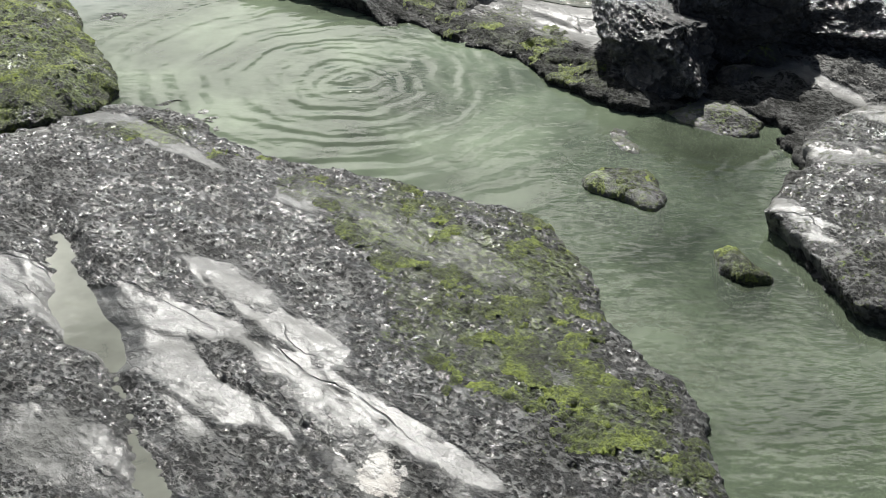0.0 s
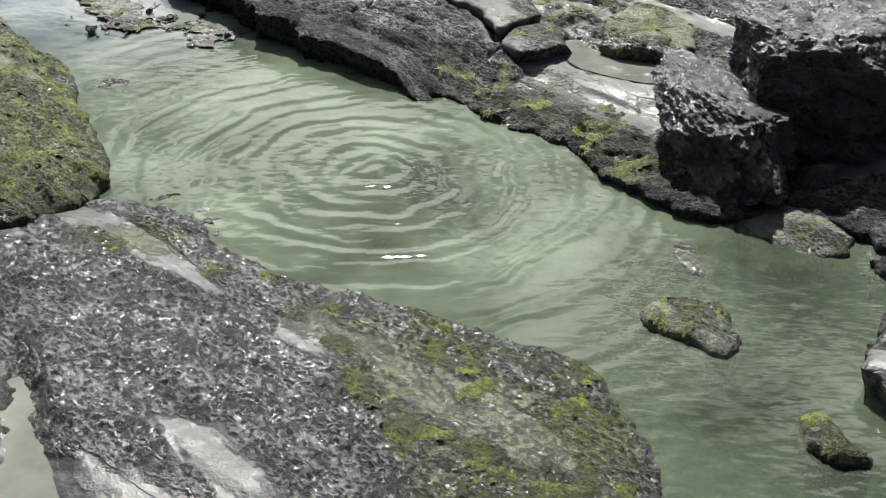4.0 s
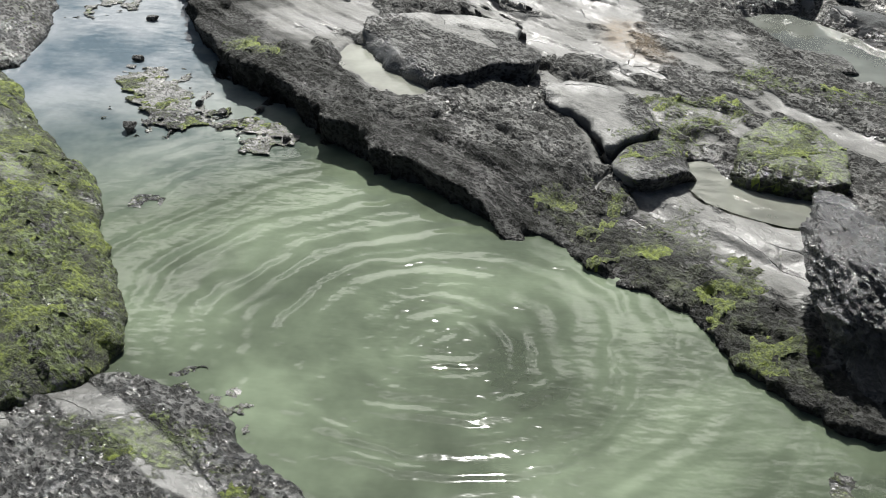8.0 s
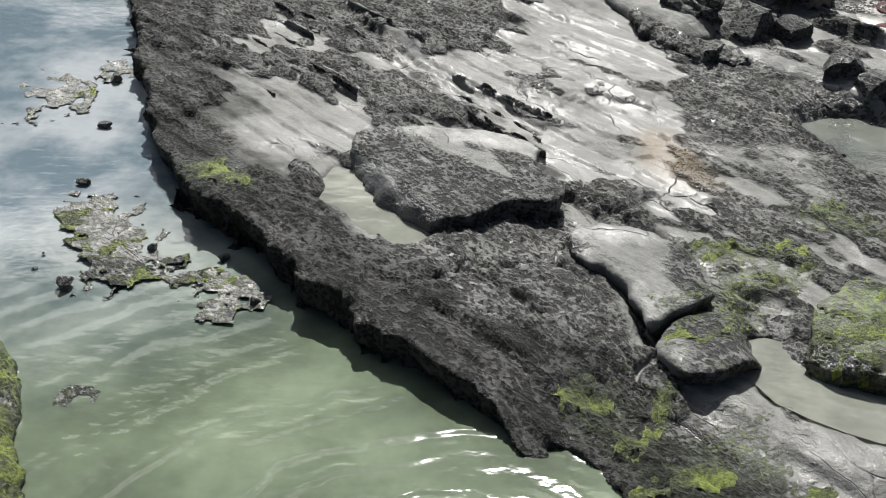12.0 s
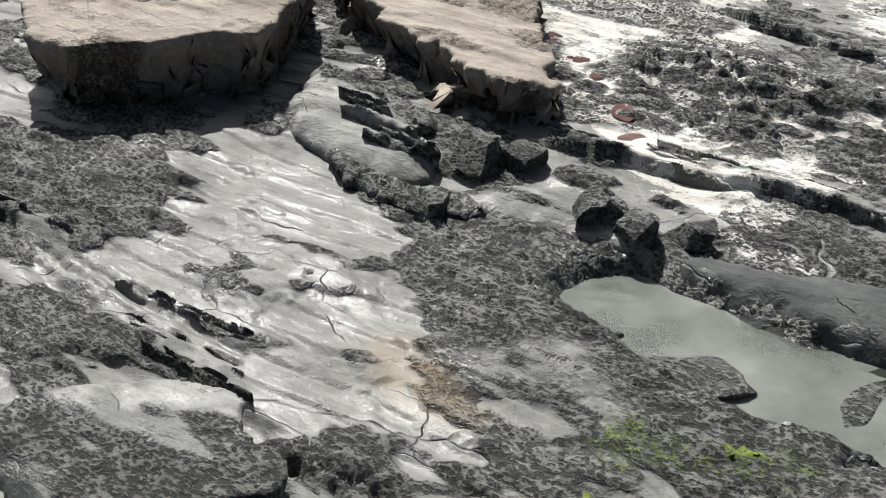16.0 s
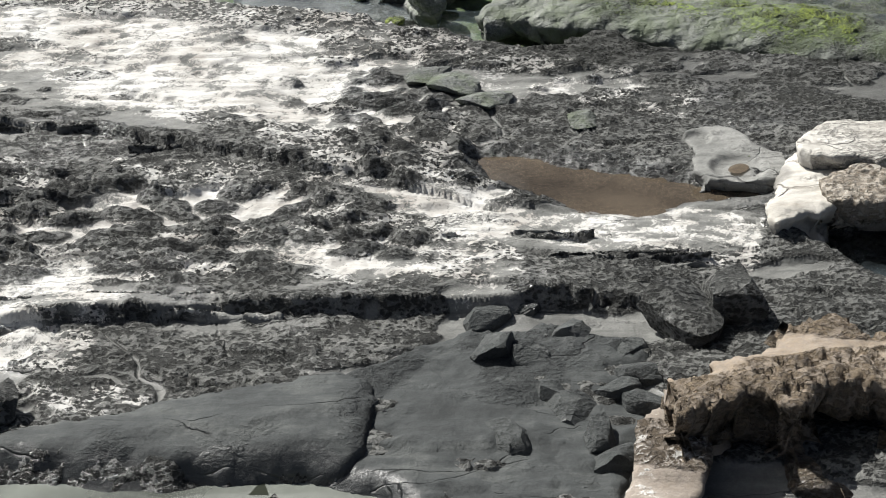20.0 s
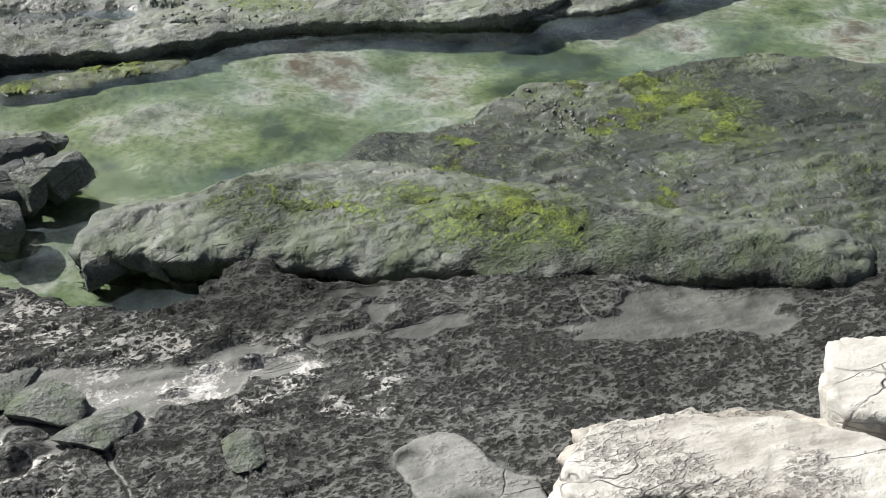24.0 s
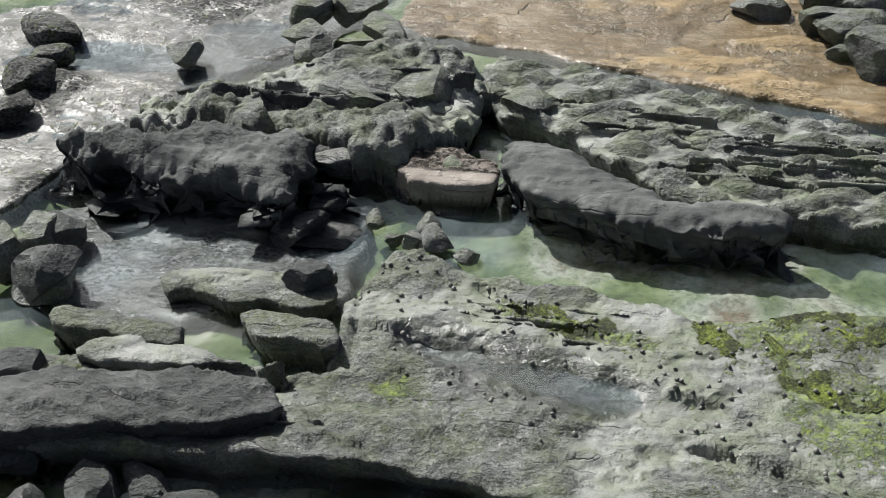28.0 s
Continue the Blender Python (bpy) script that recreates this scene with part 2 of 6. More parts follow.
    ln.new(calc(nt, "MULTIPLY", calc(nt, "MULTIPLY", wet, ribs), calc(nt, "ADD", calc(nt, "MULTIPLY", pa, 0.5), 0.25)), b.inputs["Coat Weight"])
    b.inputs["Coat Roughness"].default_value = 0.2
    ln.new(b.outputs[0], out.inputs[0])
    return m


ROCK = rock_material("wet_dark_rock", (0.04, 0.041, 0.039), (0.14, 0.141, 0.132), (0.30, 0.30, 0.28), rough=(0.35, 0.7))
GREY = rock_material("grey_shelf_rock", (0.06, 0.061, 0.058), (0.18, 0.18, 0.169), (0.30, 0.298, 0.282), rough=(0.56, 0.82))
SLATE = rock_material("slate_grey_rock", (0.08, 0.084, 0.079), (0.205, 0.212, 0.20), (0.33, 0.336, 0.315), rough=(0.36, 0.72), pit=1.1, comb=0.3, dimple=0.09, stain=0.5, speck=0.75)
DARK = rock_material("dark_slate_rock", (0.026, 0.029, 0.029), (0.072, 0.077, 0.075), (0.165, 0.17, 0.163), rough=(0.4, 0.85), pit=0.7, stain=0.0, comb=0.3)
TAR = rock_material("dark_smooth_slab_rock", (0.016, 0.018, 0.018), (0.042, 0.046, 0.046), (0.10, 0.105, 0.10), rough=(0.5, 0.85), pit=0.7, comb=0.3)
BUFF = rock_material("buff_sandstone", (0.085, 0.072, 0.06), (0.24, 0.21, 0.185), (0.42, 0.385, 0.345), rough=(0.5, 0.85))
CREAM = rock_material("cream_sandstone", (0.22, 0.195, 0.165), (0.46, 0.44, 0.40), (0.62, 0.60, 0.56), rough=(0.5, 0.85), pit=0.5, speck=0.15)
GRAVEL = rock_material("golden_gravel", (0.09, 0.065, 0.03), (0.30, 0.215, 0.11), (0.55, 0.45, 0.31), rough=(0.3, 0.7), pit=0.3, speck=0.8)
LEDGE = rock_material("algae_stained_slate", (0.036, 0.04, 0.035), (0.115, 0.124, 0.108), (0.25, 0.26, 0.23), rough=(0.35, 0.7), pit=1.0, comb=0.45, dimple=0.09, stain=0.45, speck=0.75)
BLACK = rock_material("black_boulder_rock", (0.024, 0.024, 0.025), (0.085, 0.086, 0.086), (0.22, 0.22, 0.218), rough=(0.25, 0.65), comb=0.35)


def bed_material(name):
    m, nt, out = nodes(name)
    pos = nt.nodes.new("ShaderNodeNewGeometry").outputs["Position"]
    a = noise_tex(nt, pos, 0.42, 7, 0.62)
    f = noise_tex(nt, pos, 9, 7, 0.7)
    col = ramp(nt, a, (0.38, (0.04, 0.062, 0.026)), (0.445, (0.15, 0.19, 0.075)), (0.51, (0.25, 0.28, 0.15)), (0.565, (0.43, 0.42, 0.34)), (0.63, (0.17, 0.115, 0.06)))
    col = mixc(nt, ramp(nt, noise_tex(nt, pos, 1.3, 7, 0.6), (0.50, grey(0)), (0.64, grey(0.7))), col, (0.085, 0.125, 0.032))
    col = mixc(nt, ramp(nt, f, (0.40, grey(0.5)), (0.52, grey(0))), col, (0.045, 0.06, 0.024))
    b = nd(nt, "BsdfPrincipled", Roughness=0.9)
    nt.links.new(col, b.inputs["Base Color"])
    bp = nd(nt, "Bump", Strength=0.5, Distance=0.012)
    nt.links.new(f, bp.inputs["Height"])
    nt.links.new(bp.outputs[0], b.inputs["Normal"])
    nt.links.new(b.outputs[0], out.inputs[0])
    return m


BED = bed_material("algae_and_sand_bed")


def algae_material(name, low, mid, high):
    """Short wet weed: clumps of light and dark green with a fine tufted relief."""
    m, nt, out = nodes(name)
    pos = nt.nodes.new("ShaderNodeNewGeometry").outputs["Position"]
    a, f = noise_tex(nt, pos, 2.2, 5, 0.65), noise_tex(nt, pos, 26, 6, 0.7)
    tone = calc(nt, "ADD", calc(nt, "MULTIPLY", a, 0.6), calc(nt, "MULTIPLY", f, 0.5))
    b = nd(nt, "BsdfPrincipled", Roughness=0.62)
    nt.links.new(ramp(nt, tone, (0.45, low), (0.55, mid), (0.67, high)), b.inputs["Base Color"])
    bp = nd(nt, "Bump", Strength=1.0, Distance=0.1)
    nt.links.new(f, bp.inputs["Height"])
    nt.links.new(bp.outputs[0], b.inputs["Normal"])
    nt.links.new(b.outputs[0], out.inputs[0])
    return m


ALGAE = algae_material("green_algae", (0.016, 0.019, 0.008), (0.075, 0.10, 0.018), (0.27, 0.34, 0.04))


def water_material(name, tint, murk, murk_amount, ripple=0.02, ripple_scale=2.6, rings=(), silt=None, ior=1.42):
    """Pool water: tinted, clouded by silt, some sky colour painted in, with a rippled gloss."""
    m, nt, out = nodes(name)
    ln = nt.links
    pos = nt.nodes.new("ShaderNodeNewGeometry").outputs["Position"]
    mp = nd(nt, "Mapping", Rotation=(0, 0, radians(-12)), Scale=(1.0, 1.7, 1.0))
    ln.new(pos, mp.inputs[0])
    calm = ramp(nt, noise_tex(nt, pos, 0.35, 2, 0.5), (0.38, grey(0.25)), (0.62, grey(1)))
    h = calc(nt, "MULTIPLY", calc(nt, "MULTIPLY", noise_tex(nt, mp.outputs[0], ripple_scale, 2, 0.45), calm), ripple)
    for cx, cy, waves, reach, amp in rings:
        ds = nt.nodes.new("ShaderNodeVectorMath")
        ds.operation = "DISTANCE"
        ln.new(pos, ds.inputs[0])
        ds.inputs[1].default_value = (cx, cy, 0)
        r = calc(nt, "ADD", ds.outputs["Value"], calc(nt, "MULTIPLY", noise_tex(nt, pos, 0.8, 2), 0.7))
        s = calc(nt, "SINE", calc(nt, "MULTIPLY", r, waves))
        fade = calc(nt, "SUBTRACT", 1.0, calc(nt, "DIVIDE", ds.outputs["Value"], reach), True)
        h = calc(nt, "ADD", h, calc(nt, "MULTIPLY", calc(nt, "MULTIPLY", s, fade), amp))
    bp = nd(nt, "Bump", Strength=1.0, Distance=1.0)
    ln.new(h, bp.inputs["Height"])
    cloud = noise_tex(nt, pos, 0.45, 5, 0.6)
    dif = nt.nodes.new("ShaderNodeBsdfDiffuse")
    dif_col = ramp(nt, cloud, (0.32, tuple(c * 0.6 for c in murk)), (0.68, tuple(min(c * 1.45, 0.8) for c in murk)))
    ln.new(dif_col, dif.inputs["Color"])
    tr = nt.nodes.new("ShaderNodeBsdfTransparent")
    tr.inputs[0].default_value = (*tint, 1)
    bd = nd(nt, "Bump", Strength=1.0, Distance=2.0 if rings else 1.0)
    ln.new(h, bd.inputs["Height"])
    if rings:
        ln.new(bd.outputs[0], dif.inputs["Normal"])
    mx = nt.nodes.new("ShaderNodeMixShader")
    thick = calc(nt, "ADD", calc(nt, "MULTIPLY", calc(nt, "SUBTRACT", cloud, 0.5), 0.5), murk_amount, True)
    if silt:
        ds = nt.nodes.new("ShaderNodeVectorMath")
        ds.operation = "DISTANCE"
        ln.new(pos, ds.inputs[0])
        ds.inputs[1].default_value = (silt[0], silt[1], 0)
        gone = ramp(nt, calc(nt, "DIVIDE", ds.outputs["Value"], silt[2]), (0.45, grey(1)), (1.0, grey(silt[3])))
        thick = calc(nt, "MULTIPLY", thick, gone)
        # reflected sky and cloud painted into the diffuse colour around the channel
        d2 = nt.nodes.new("ShaderNodeVectorMath")
        d2.operation = "DISTANCE"
        ln.new(pos, d2.inputs[0])
        d2.inputs[1].default_value = (-10, 29, 0)
        painted_sky = ramp(nt, calc(nt, "DIVIDE", d2.outputs["Value"], 10.0), (0.4, grey(1)), (0.85, grey(0)))
        ln.new(mixc(nt, painted_sky, dif_col, mixc(nt, ramp(nt, cloud, (0.42, grey(0)), (0.6, grey(1))), (0.15, 0.20, 0.235), (0.40, 0.43, 0.45))), dif.inputs["Color"])
        thick = calc(nt, "ADD", thick, calc(nt, "MULTIPLY", painted_sky, 0.25), True)
    ln.new(thick, mx.inputs[0])
    ln.new(tr.outputs[0], mx.inputs[1])
    ln.new(dif.outputs[0], mx.inputs[2])
    gl = nd(nt, "BsdfGlossy", Roughness=0.04)
    ln.new(bp.outputs[0], gl.inputs["Normal"])
    fr = nd(nt, "Fresnel", IOR=ior)
    ln.new(bp.outputs[0], fr.inputs["Normal"])
    m2 = nt.nodes.new("ShaderNodeMixShader")
    ln.new(fr.outputs[0], m2.inputs[0])
    ln.new(mx.outputs[0], m2.inputs[1])
    ln.new(gl.outputs[0], m2.inputs[2])
    ln.new(m2.outputs[0], out.inputs[0])
    return m


W_MAIN = water_material("silty_green_water", (0.40, 0.47, 0.38), (0.140, 0.172, 0.118), 0.76, 0.011, 3.4, ((-1.44, 19.38, 21.0, 6.5, 0.0032), (-1.6, 19.7, 14.0, 9.0, 0.0042)), silt=(-1.5, 20.5, 7.0, 0.6))
W_CLEAR = water_material("clear_pool_water", (0.86, 0.90, 0.92), (0.33, 0.41, 0.45), 0.05, 0.0012, 2.0, ior=1.38)
# puddles: pale from mud below and from sky reflection put into the colour
W_GREY = water_material("grey_pool_water", (0.68, 0.7, 0.6), (0.30, 0.31, 0.265), 0.6, 0.012, 3.0)
W_POOL = water_material("dark_grey_pool_water", (0.76, 0.79, 0.70), (0.20, 0.213, 0.19), 0.62, 0.004, 2.4)
W_RED = water_material("reddish_puddle_water", (0.4, 0.28, 0.24), (0.13, 0.07, 0.062), 0.8, 0.002, 3.0)
W_BROWN = water_material("brown_pool_water", (0.55, 0.47, 0.37), (0.12, 0.095, 0.068), 0.6, 0.003, 3.0)


# ---- vectorised noise for relief ----
TABLE = np.random.RandomState(11).rand(1024, 1024).astype(np.float32)


def hash01(ix, iy, seed):
    return TABLE[(ix.astype(np.int32) + seed * 131) & 1023, (iy.astype(np.int32) + seed * 257) & 1023]


def vnoise(x, y, seed):
    x, y = np.asarray(x, np.float32), np.asarray(y, np.float32)
    ix, iy = np.floor(x), np.floor(y)
    fx, fy = x - ix, y - iy
    ux, uy = fx * fx * (3 - 2 * fx), fy * fy * (3 - 2 * fy)
    jx, jy = ix.astype(np.int32) + seed * 131, iy.astype(np.int32) + seed * 257
    x0, x1, y0, y1 = jx & 1023, (jx + 1) & 1023, jy & 1023, (jy + 1) & 1023
    a, b, c, d = TABLE[x0, y0], TABLE[x1, y0], TABLE[x0, y1], TABLE[x1, y1]
    return (a * (1 - ux) + b * ux) * (1 - uy) + (c * (1 - ux) + d * ux) * uy - 0.5


def fbm(x, y, octaves, seed, gain=0.5):
    total, amp = 0.0, 1.0
    for k in range(octaves):
        total = total + amp * vnoise(x * 2.03**k + 17.3 * k, y * 2.03**k - 9.1 * k, seed + k)
        amp *= gain
    return total


def cells(x, y, seed):
    """Distance to the nearest and second nearest scattered point."""
    ix, iy = np.floor(x), np.floor(y)
    f1, f2 = np.full(x.shape, 9.0), np.full(x.shape, 9.0)
    for dx in (-1, 0, 1):
        for dy in (-1, 0, 1):
            cx, cy = ix + dx, iy + dy
            d = np.hypot(cx + hash01(cx, cy, seed) - x, cy + hash01(cx, cy, seed + 7) - y)
            f2 = np.minimum(f2, np.maximum(f1, d))
            f1 = np.minimum(f1, d)
    return f1, f2


def sstep(a, b, x):
    t = np.clip((x - a) / (b - a), 0, 1)
    return t * t * (3 - 2 * t)


def rounded(pts, times=1):
    p = np.array(pts, float)
    for _ in range(times):
        q = np.roll(p, -1, 0)
        p = np.stack([0.75 * p + 0.25 * q, 0.25 * p + 0.75 * q], 1).reshape(-1, 2)
    return p


def inside_by(x, y, poly):
    """Signed distance to an outline, positive inside."""
    best, odd = np.full(x.shape, 1e9), np.zeros(x.shape, bool)
    for (ax, ay), (bx, by) in zip(poly, np.roll(poly, -1, 0)):
        ex, ey = bx - ax, by - ay
        t = np.clip(((x - ax) * ex + (y - ay) * ey) / (ex * ex + ey * ey + 1e-12), 0, 1)
        best = np.minimum(best, (x - ax - t * ex) ** 2 + (y - ay - t * ey) ** 2)
        if ey != 0:
            odd ^= ((ay > y) != (by > y)) & (x < ex * (y - ay) / ey + ax)
    return np.where(odd, 1, -1) * np.sqrt(best)


def near_line(x, y, pts):
    """Distance to a line of points, and the side (positive to its left)."""
    best, side = np.full(x.shape, 1e9), np.zeros(x.shape)
    for (ax, ay), (bx, by) in zip(pts[:-1], pts[1:]):
        ex, ey = bx - ax, by - ay
        t = np.clip(((x - ax) * ex + (y - ay) * ey) / (ex * ex + ey * ey), 0, 1)
        d = np.hypot(x - ax - t * ex, y - ay - t * ey)
        s = np.sign(ex * (y - ay) - ey * (x - ax))
        side = np.where(d < best, s, side)
        best = np.minimum(best, d)
    return best, side


# strike of the rock beds: u runs along them, v across
SU = (0.72, -0.694)


def beds(x, y):
    return x * SU[0] + y * SU[1], -x * SU[1] + y * SU[0]


# ---- areas of cover, in plan ----
POOLS = [          # outline, water level, depth below it
    ([(-3.98, 26.17), (-3.76, 26.83), (-3.56, 26.80), (-3.13, 26.11), (-2.63, 25.52), (-2.36, 25.21), (-2.67, 24.93), (-2.93, 25.17), (-3.36, 25.63)], 0.36, 0.16),
    ([(-4.97, 14.97), (-4.52, 14.54), (-4.17, 13.61), (-3.67, 12.53), (-3.40, 12.10), (-3.14, 11.09), (-2.69, 10.20), (-2.40, 9.40), (-2.80, 9.40), (-3.11, 10.54), (-3.55, 11.68), (-4.12, 12.09), (-4.59, 13.48)], 0.2, 0.12),
    ([(1.24, 23.72), (1.50, 23.84), (1.83, 23.16), (2.79, 22.82), (3.09, 22.50), (2.58, 22.22), (1.99, 22.46), (1.39, 22.87)], 0.2, 0.2),
    ([(2.25, 29.63), (2.68, 29.81), (3.05, 29.96), (3.57, 29.83), (3.71, 29.38), (4.05, 29.05), (4.49, 28.53), (5.07, 27.97), (5.56, 27.46), (5.33, 27.69), (5.93, 27.13), (6.15, 26.56), (5.86, 25.78), (4.28, 26.00), (4.86, 26.09), (4.33, 26.53), (3.73, 26.89), (3.03, 27.69), (2.62, 28.64), (2.26, 29.17)], 0.08, 0.2),
    ([(11.76, 31.05), (12.19, 30.48), (12.55, 29.70), (13.03, 28.59), (13.74, 27.53), (13.49, 27.33), (12.86, 27.81), (12.49, 28.08), (11.99, 28.16), (11.68, 28.65), (11.48, 29.33), (11.36, 29.95), (11.41, 30.40)], 0.2, 0.12),
    ([(20.75, 41.51), (21.23, 41.10), (21.59, 40.54), (21.96, 40.02), (22.32, 39.33), (22.18, 39.07), (21.73, 39.34), (21.43, 39.81), (21.16, 40.35), (20.85, 40.97)], 0.2, 0.1),
]
MOSS = [           # outline, amount, softness
    ([(2.09, 26.86), (2.57, 26.97), (3.13, 26.36), (4.04, 26.23), (4.28, 25.7), (3.19, 25.67), (2.0, 26.01)], 0.45, 0.3),
    ([(-2.28, 16.2), (-0.61, 15.41), (1.21, 14.54), (1.74, 12.87), (1.84, 11.57), (2.08, 11.17), (1.45, 10.44), (0.65, 10.79), (0.04, 11.16), (-0.62, 11.96), (-0.6, 13.09), (-1.26, 14.38), (-2.19, 15.4)], 0.6, 0.4),
    ([(0.42, 25.73), (1.65, 25.93), (2.31, 25.51), (1.53, 24.12), (1.27, 23.39), (0.29, 23.39), (0.22, 24.04), (0.93, 24.74)], 0.5, 0.3),
    ([(2.0, 26.75), (2.66, 26.86), (2.68, 26.28), (2.0, 25.85)], 0.55, 0.25),
    ([(-0.92, 23.06), (0.32, 22.6), (1.71, 21.12), (2.32, 19.59), (2.83, 18.66), (2.63, 18.45), (1.58, 19.08), (1.33, 20.01), (0.41, 20.83), (-0.28, 21.66)], 0.64, 0.35),
    ([(23.84, 40.35), (25.22, 39.94), (26.10, 39.03), (25.11, 38.16), (23.74, 38.88), (23.27, 39.70)], 0.72, 0.6),
    ([(23.74, 38.64), (24.18, 38.10), (24.38, 37.52), (23.97, 37.17), (23.55, 37.89), (23.52, 38.34)], 0.85, 0.35),
    ([(19.72, 41.44), (20.41, 40.96), (20.70, 40.30), (20.41, 40.28), (19.88, 40.99)], 0.85, 0.25),
    ([(22.14, 41.54), (22.51, 40.74), (23.03, 39.62), (22.75, 39.57), (22.26, 40.41), (21.89, 41.18)], 0.68, 0.25),
    ([(24.85, 31.69), (24.60, 30.28), (24.48, 28.47), (22.92, 28.04), (22.28, 29.08), (22.72, 30.40)], 0.75, 0.7),
    ([(18.24, 31.88), (18.65, 31.22), (18.86, 30.19), (18.80, 29.22), (18.12, 28.94), (17.43, 29.89), (17.50, 30.94)], 0.66, 0.4),
    ([(24.27, 38.61), (24.76, 37.34), (24.25, 36.34), (23.39, 36.85), (23.19, 38.04)], 0.7, 0.5),
    ([(-1.07, 15.95), (0.11, 15.33), (1.04, 15.19), (1.54, 14.20), (1.78, 13.19), (1.39, 13.19), (0.66, 14.47), (-0.17, 14.89)], 0.8, 0.6),
    ([(0.22, 11.77), (1.34, 11.78), (2.34, 11.68), (2.63, 10.29), (2.64, 9.48), (0.63, 10.28), (0.26, 10.99)], 0.62, 0.7),
    ([(-5.42, 17.40), (-4.39, 16.99), (-3.22, 16.61), (-2.35, 16.24), (-2.96, 16.86), (-3.90, 17.63)], 0.75, 0.5),
    ([(-0.77, 21.81), (0.04, 22.88), (1.23, 22.38), (2.20, 20.81), (1.60, 20.08), (0.59, 20.43)], 0.55, 0.8),
    ([(-5.99, 26.91), (-4.67, 26.62), (-4.65, 25.73), (-5.58, 26.04)], 0.85, 0.35),
    ([(16.40, 34.11), (18.26, 32.49), (19.63, 29.54), (18.34, 29.01), (16.80, 31.52)], 0.45, 0.5),
]
WHITE = [
    ([(11.96, 34.37), (12.81, 33.04), (11.56, 30.99), (10.7, 30.13), (10.01, 30.54), (9.53, 31.61)], 0.45, 0.3),
    ([(9.76, 31.86), (10.67, 30.18), (10.97, 29.05), (10.2, 28.71), (9.56, 29.38), (10.06, 29.84), (9.93, 30.84), (9.5, 31.58)], 0.95, 0.15),
    ([(-0.8, 9.84), (-0.55, 10.25), (-0.33, 9.92), (-0.27, 9.43), (-0.72, 9.43)], 0.9, 0.12),
    ([(-1.73, 12.2), (-1.4, 12.25), (-1.1, 11.9), (-1.55, 11.96)], 0.45, 0.2),
    ([(3.13, 42.62), (3.89, 38.21), (3.57, 37.66), (3.86, 34.59), (4.23, 32.53), (4.55, 31.90), (6.72, 31.19), (7.67, 30.23), (8.67, 28.43), (9.58, 27.95), (10.84, 29.29), (10.67, 30.38), (9.55, 31.71), (8.13, 33.65), (6.71, 36.19), (8.01, 38.69), (7.20, 42.49), (3.52, 44.51)], 0.85, 0.5),
    ([(8.41, 38.60), (9.11, 34.29), (10.46, 33.46), (14.02, 33.88), (14.89, 37.36), (13.53, 40.64), (11.65, 43.59)], 0.8, 0.5),
    ([(5.33, 32.80), (7.24, 30.49), (8.43, 28.94), (10.49, 29.12), (11.10, 28.92), (10.55, 30.36), (8.85, 33.26), (7.96, 33.93), (5.39, 32.92)], 0.9, 0.4),
    ([(9.76, 31.41), (11.06, 29.14), (10.68, 28.70), (8.99, 30.58)], 0.9, 0.3),
    ([(3.88, 38.24), (4.24, 37.39), (4.29, 34.32), (4.96, 32.88), (5.22, 31.68), (5.69, 30.82), (5.12, 30.14), (4.41, 30.86), (3.96, 32.14), (3.41, 33.44), (3.58, 35.08)], 0.95, 0.3),
    ([(11.26, 26.43), (12.56, 27.02), (12.71, 26.87), (11.39, 26.29), (11.07, 26.27)], 0.9, 0.1),
    ([(4.62, 30.87), (5.33, 29.86), (5.75, 29.15), (4.91, 29.19), (4.13, 29.98)], 0.6, 0.3),
    ([(10.98, 29.27), (12.41, 27.93), (12.89, 26.99), (12.35, 26.59), (11.60, 26.37), (10.19, 28.64)], 0.6, 0.2),
    ([(14.21, 34.66), (14.48, 33.77), (14.51, 33.05), (14.14, 32.37), (13.63, 32.61), (13.09, 33.49), (12.56, 34.37), (13.71, 35.75)], 0.6, 0.3),
    ([(13.76, 34.82), (14.56, 33.05), (14.94, 31.79), (15.31, 30.27), (15.14, 29.34), (14.32, 29.66), (13.39, 31.33), (12.57, 33.57)], 0.45, 0.4),
    ([(4.39, 35.60), (7.90, 35.32), (6.09, 30.25), (5.20, 31.46), (4.36, 32.80)], 0.7, 0.4),
    ([(11.85, 35.64), (12.91, 32.94), (12.30, 31.27), (11.10, 30.23), (11.06, 29.14), (9.13, 32.27)], 0.8, 0.3),
]
RIDGED = [
    ([(5.28, 36.51), (6.94, 35.06), (8.50, 32.76), (9.58, 31.67), (9.89, 29.60), (8.81, 29.15), (7.20, 30.42), (5.52, 32.48), (4.37, 34.40)], 1.0, 0.3),
    ([(3.31, 34.77), (5.22, 36.41), (7.13, 35.14), (8.56, 32.90), (8.12, 32.18), (5.50, 31.75), (4.32, 33.35)], 1.0, 0.3),
    ([(12.52, 34.40), (12.85, 32.88), (12.21, 31.27), (10.70, 30.09), (9.84, 31.49)], 1.0, 0.3),
]
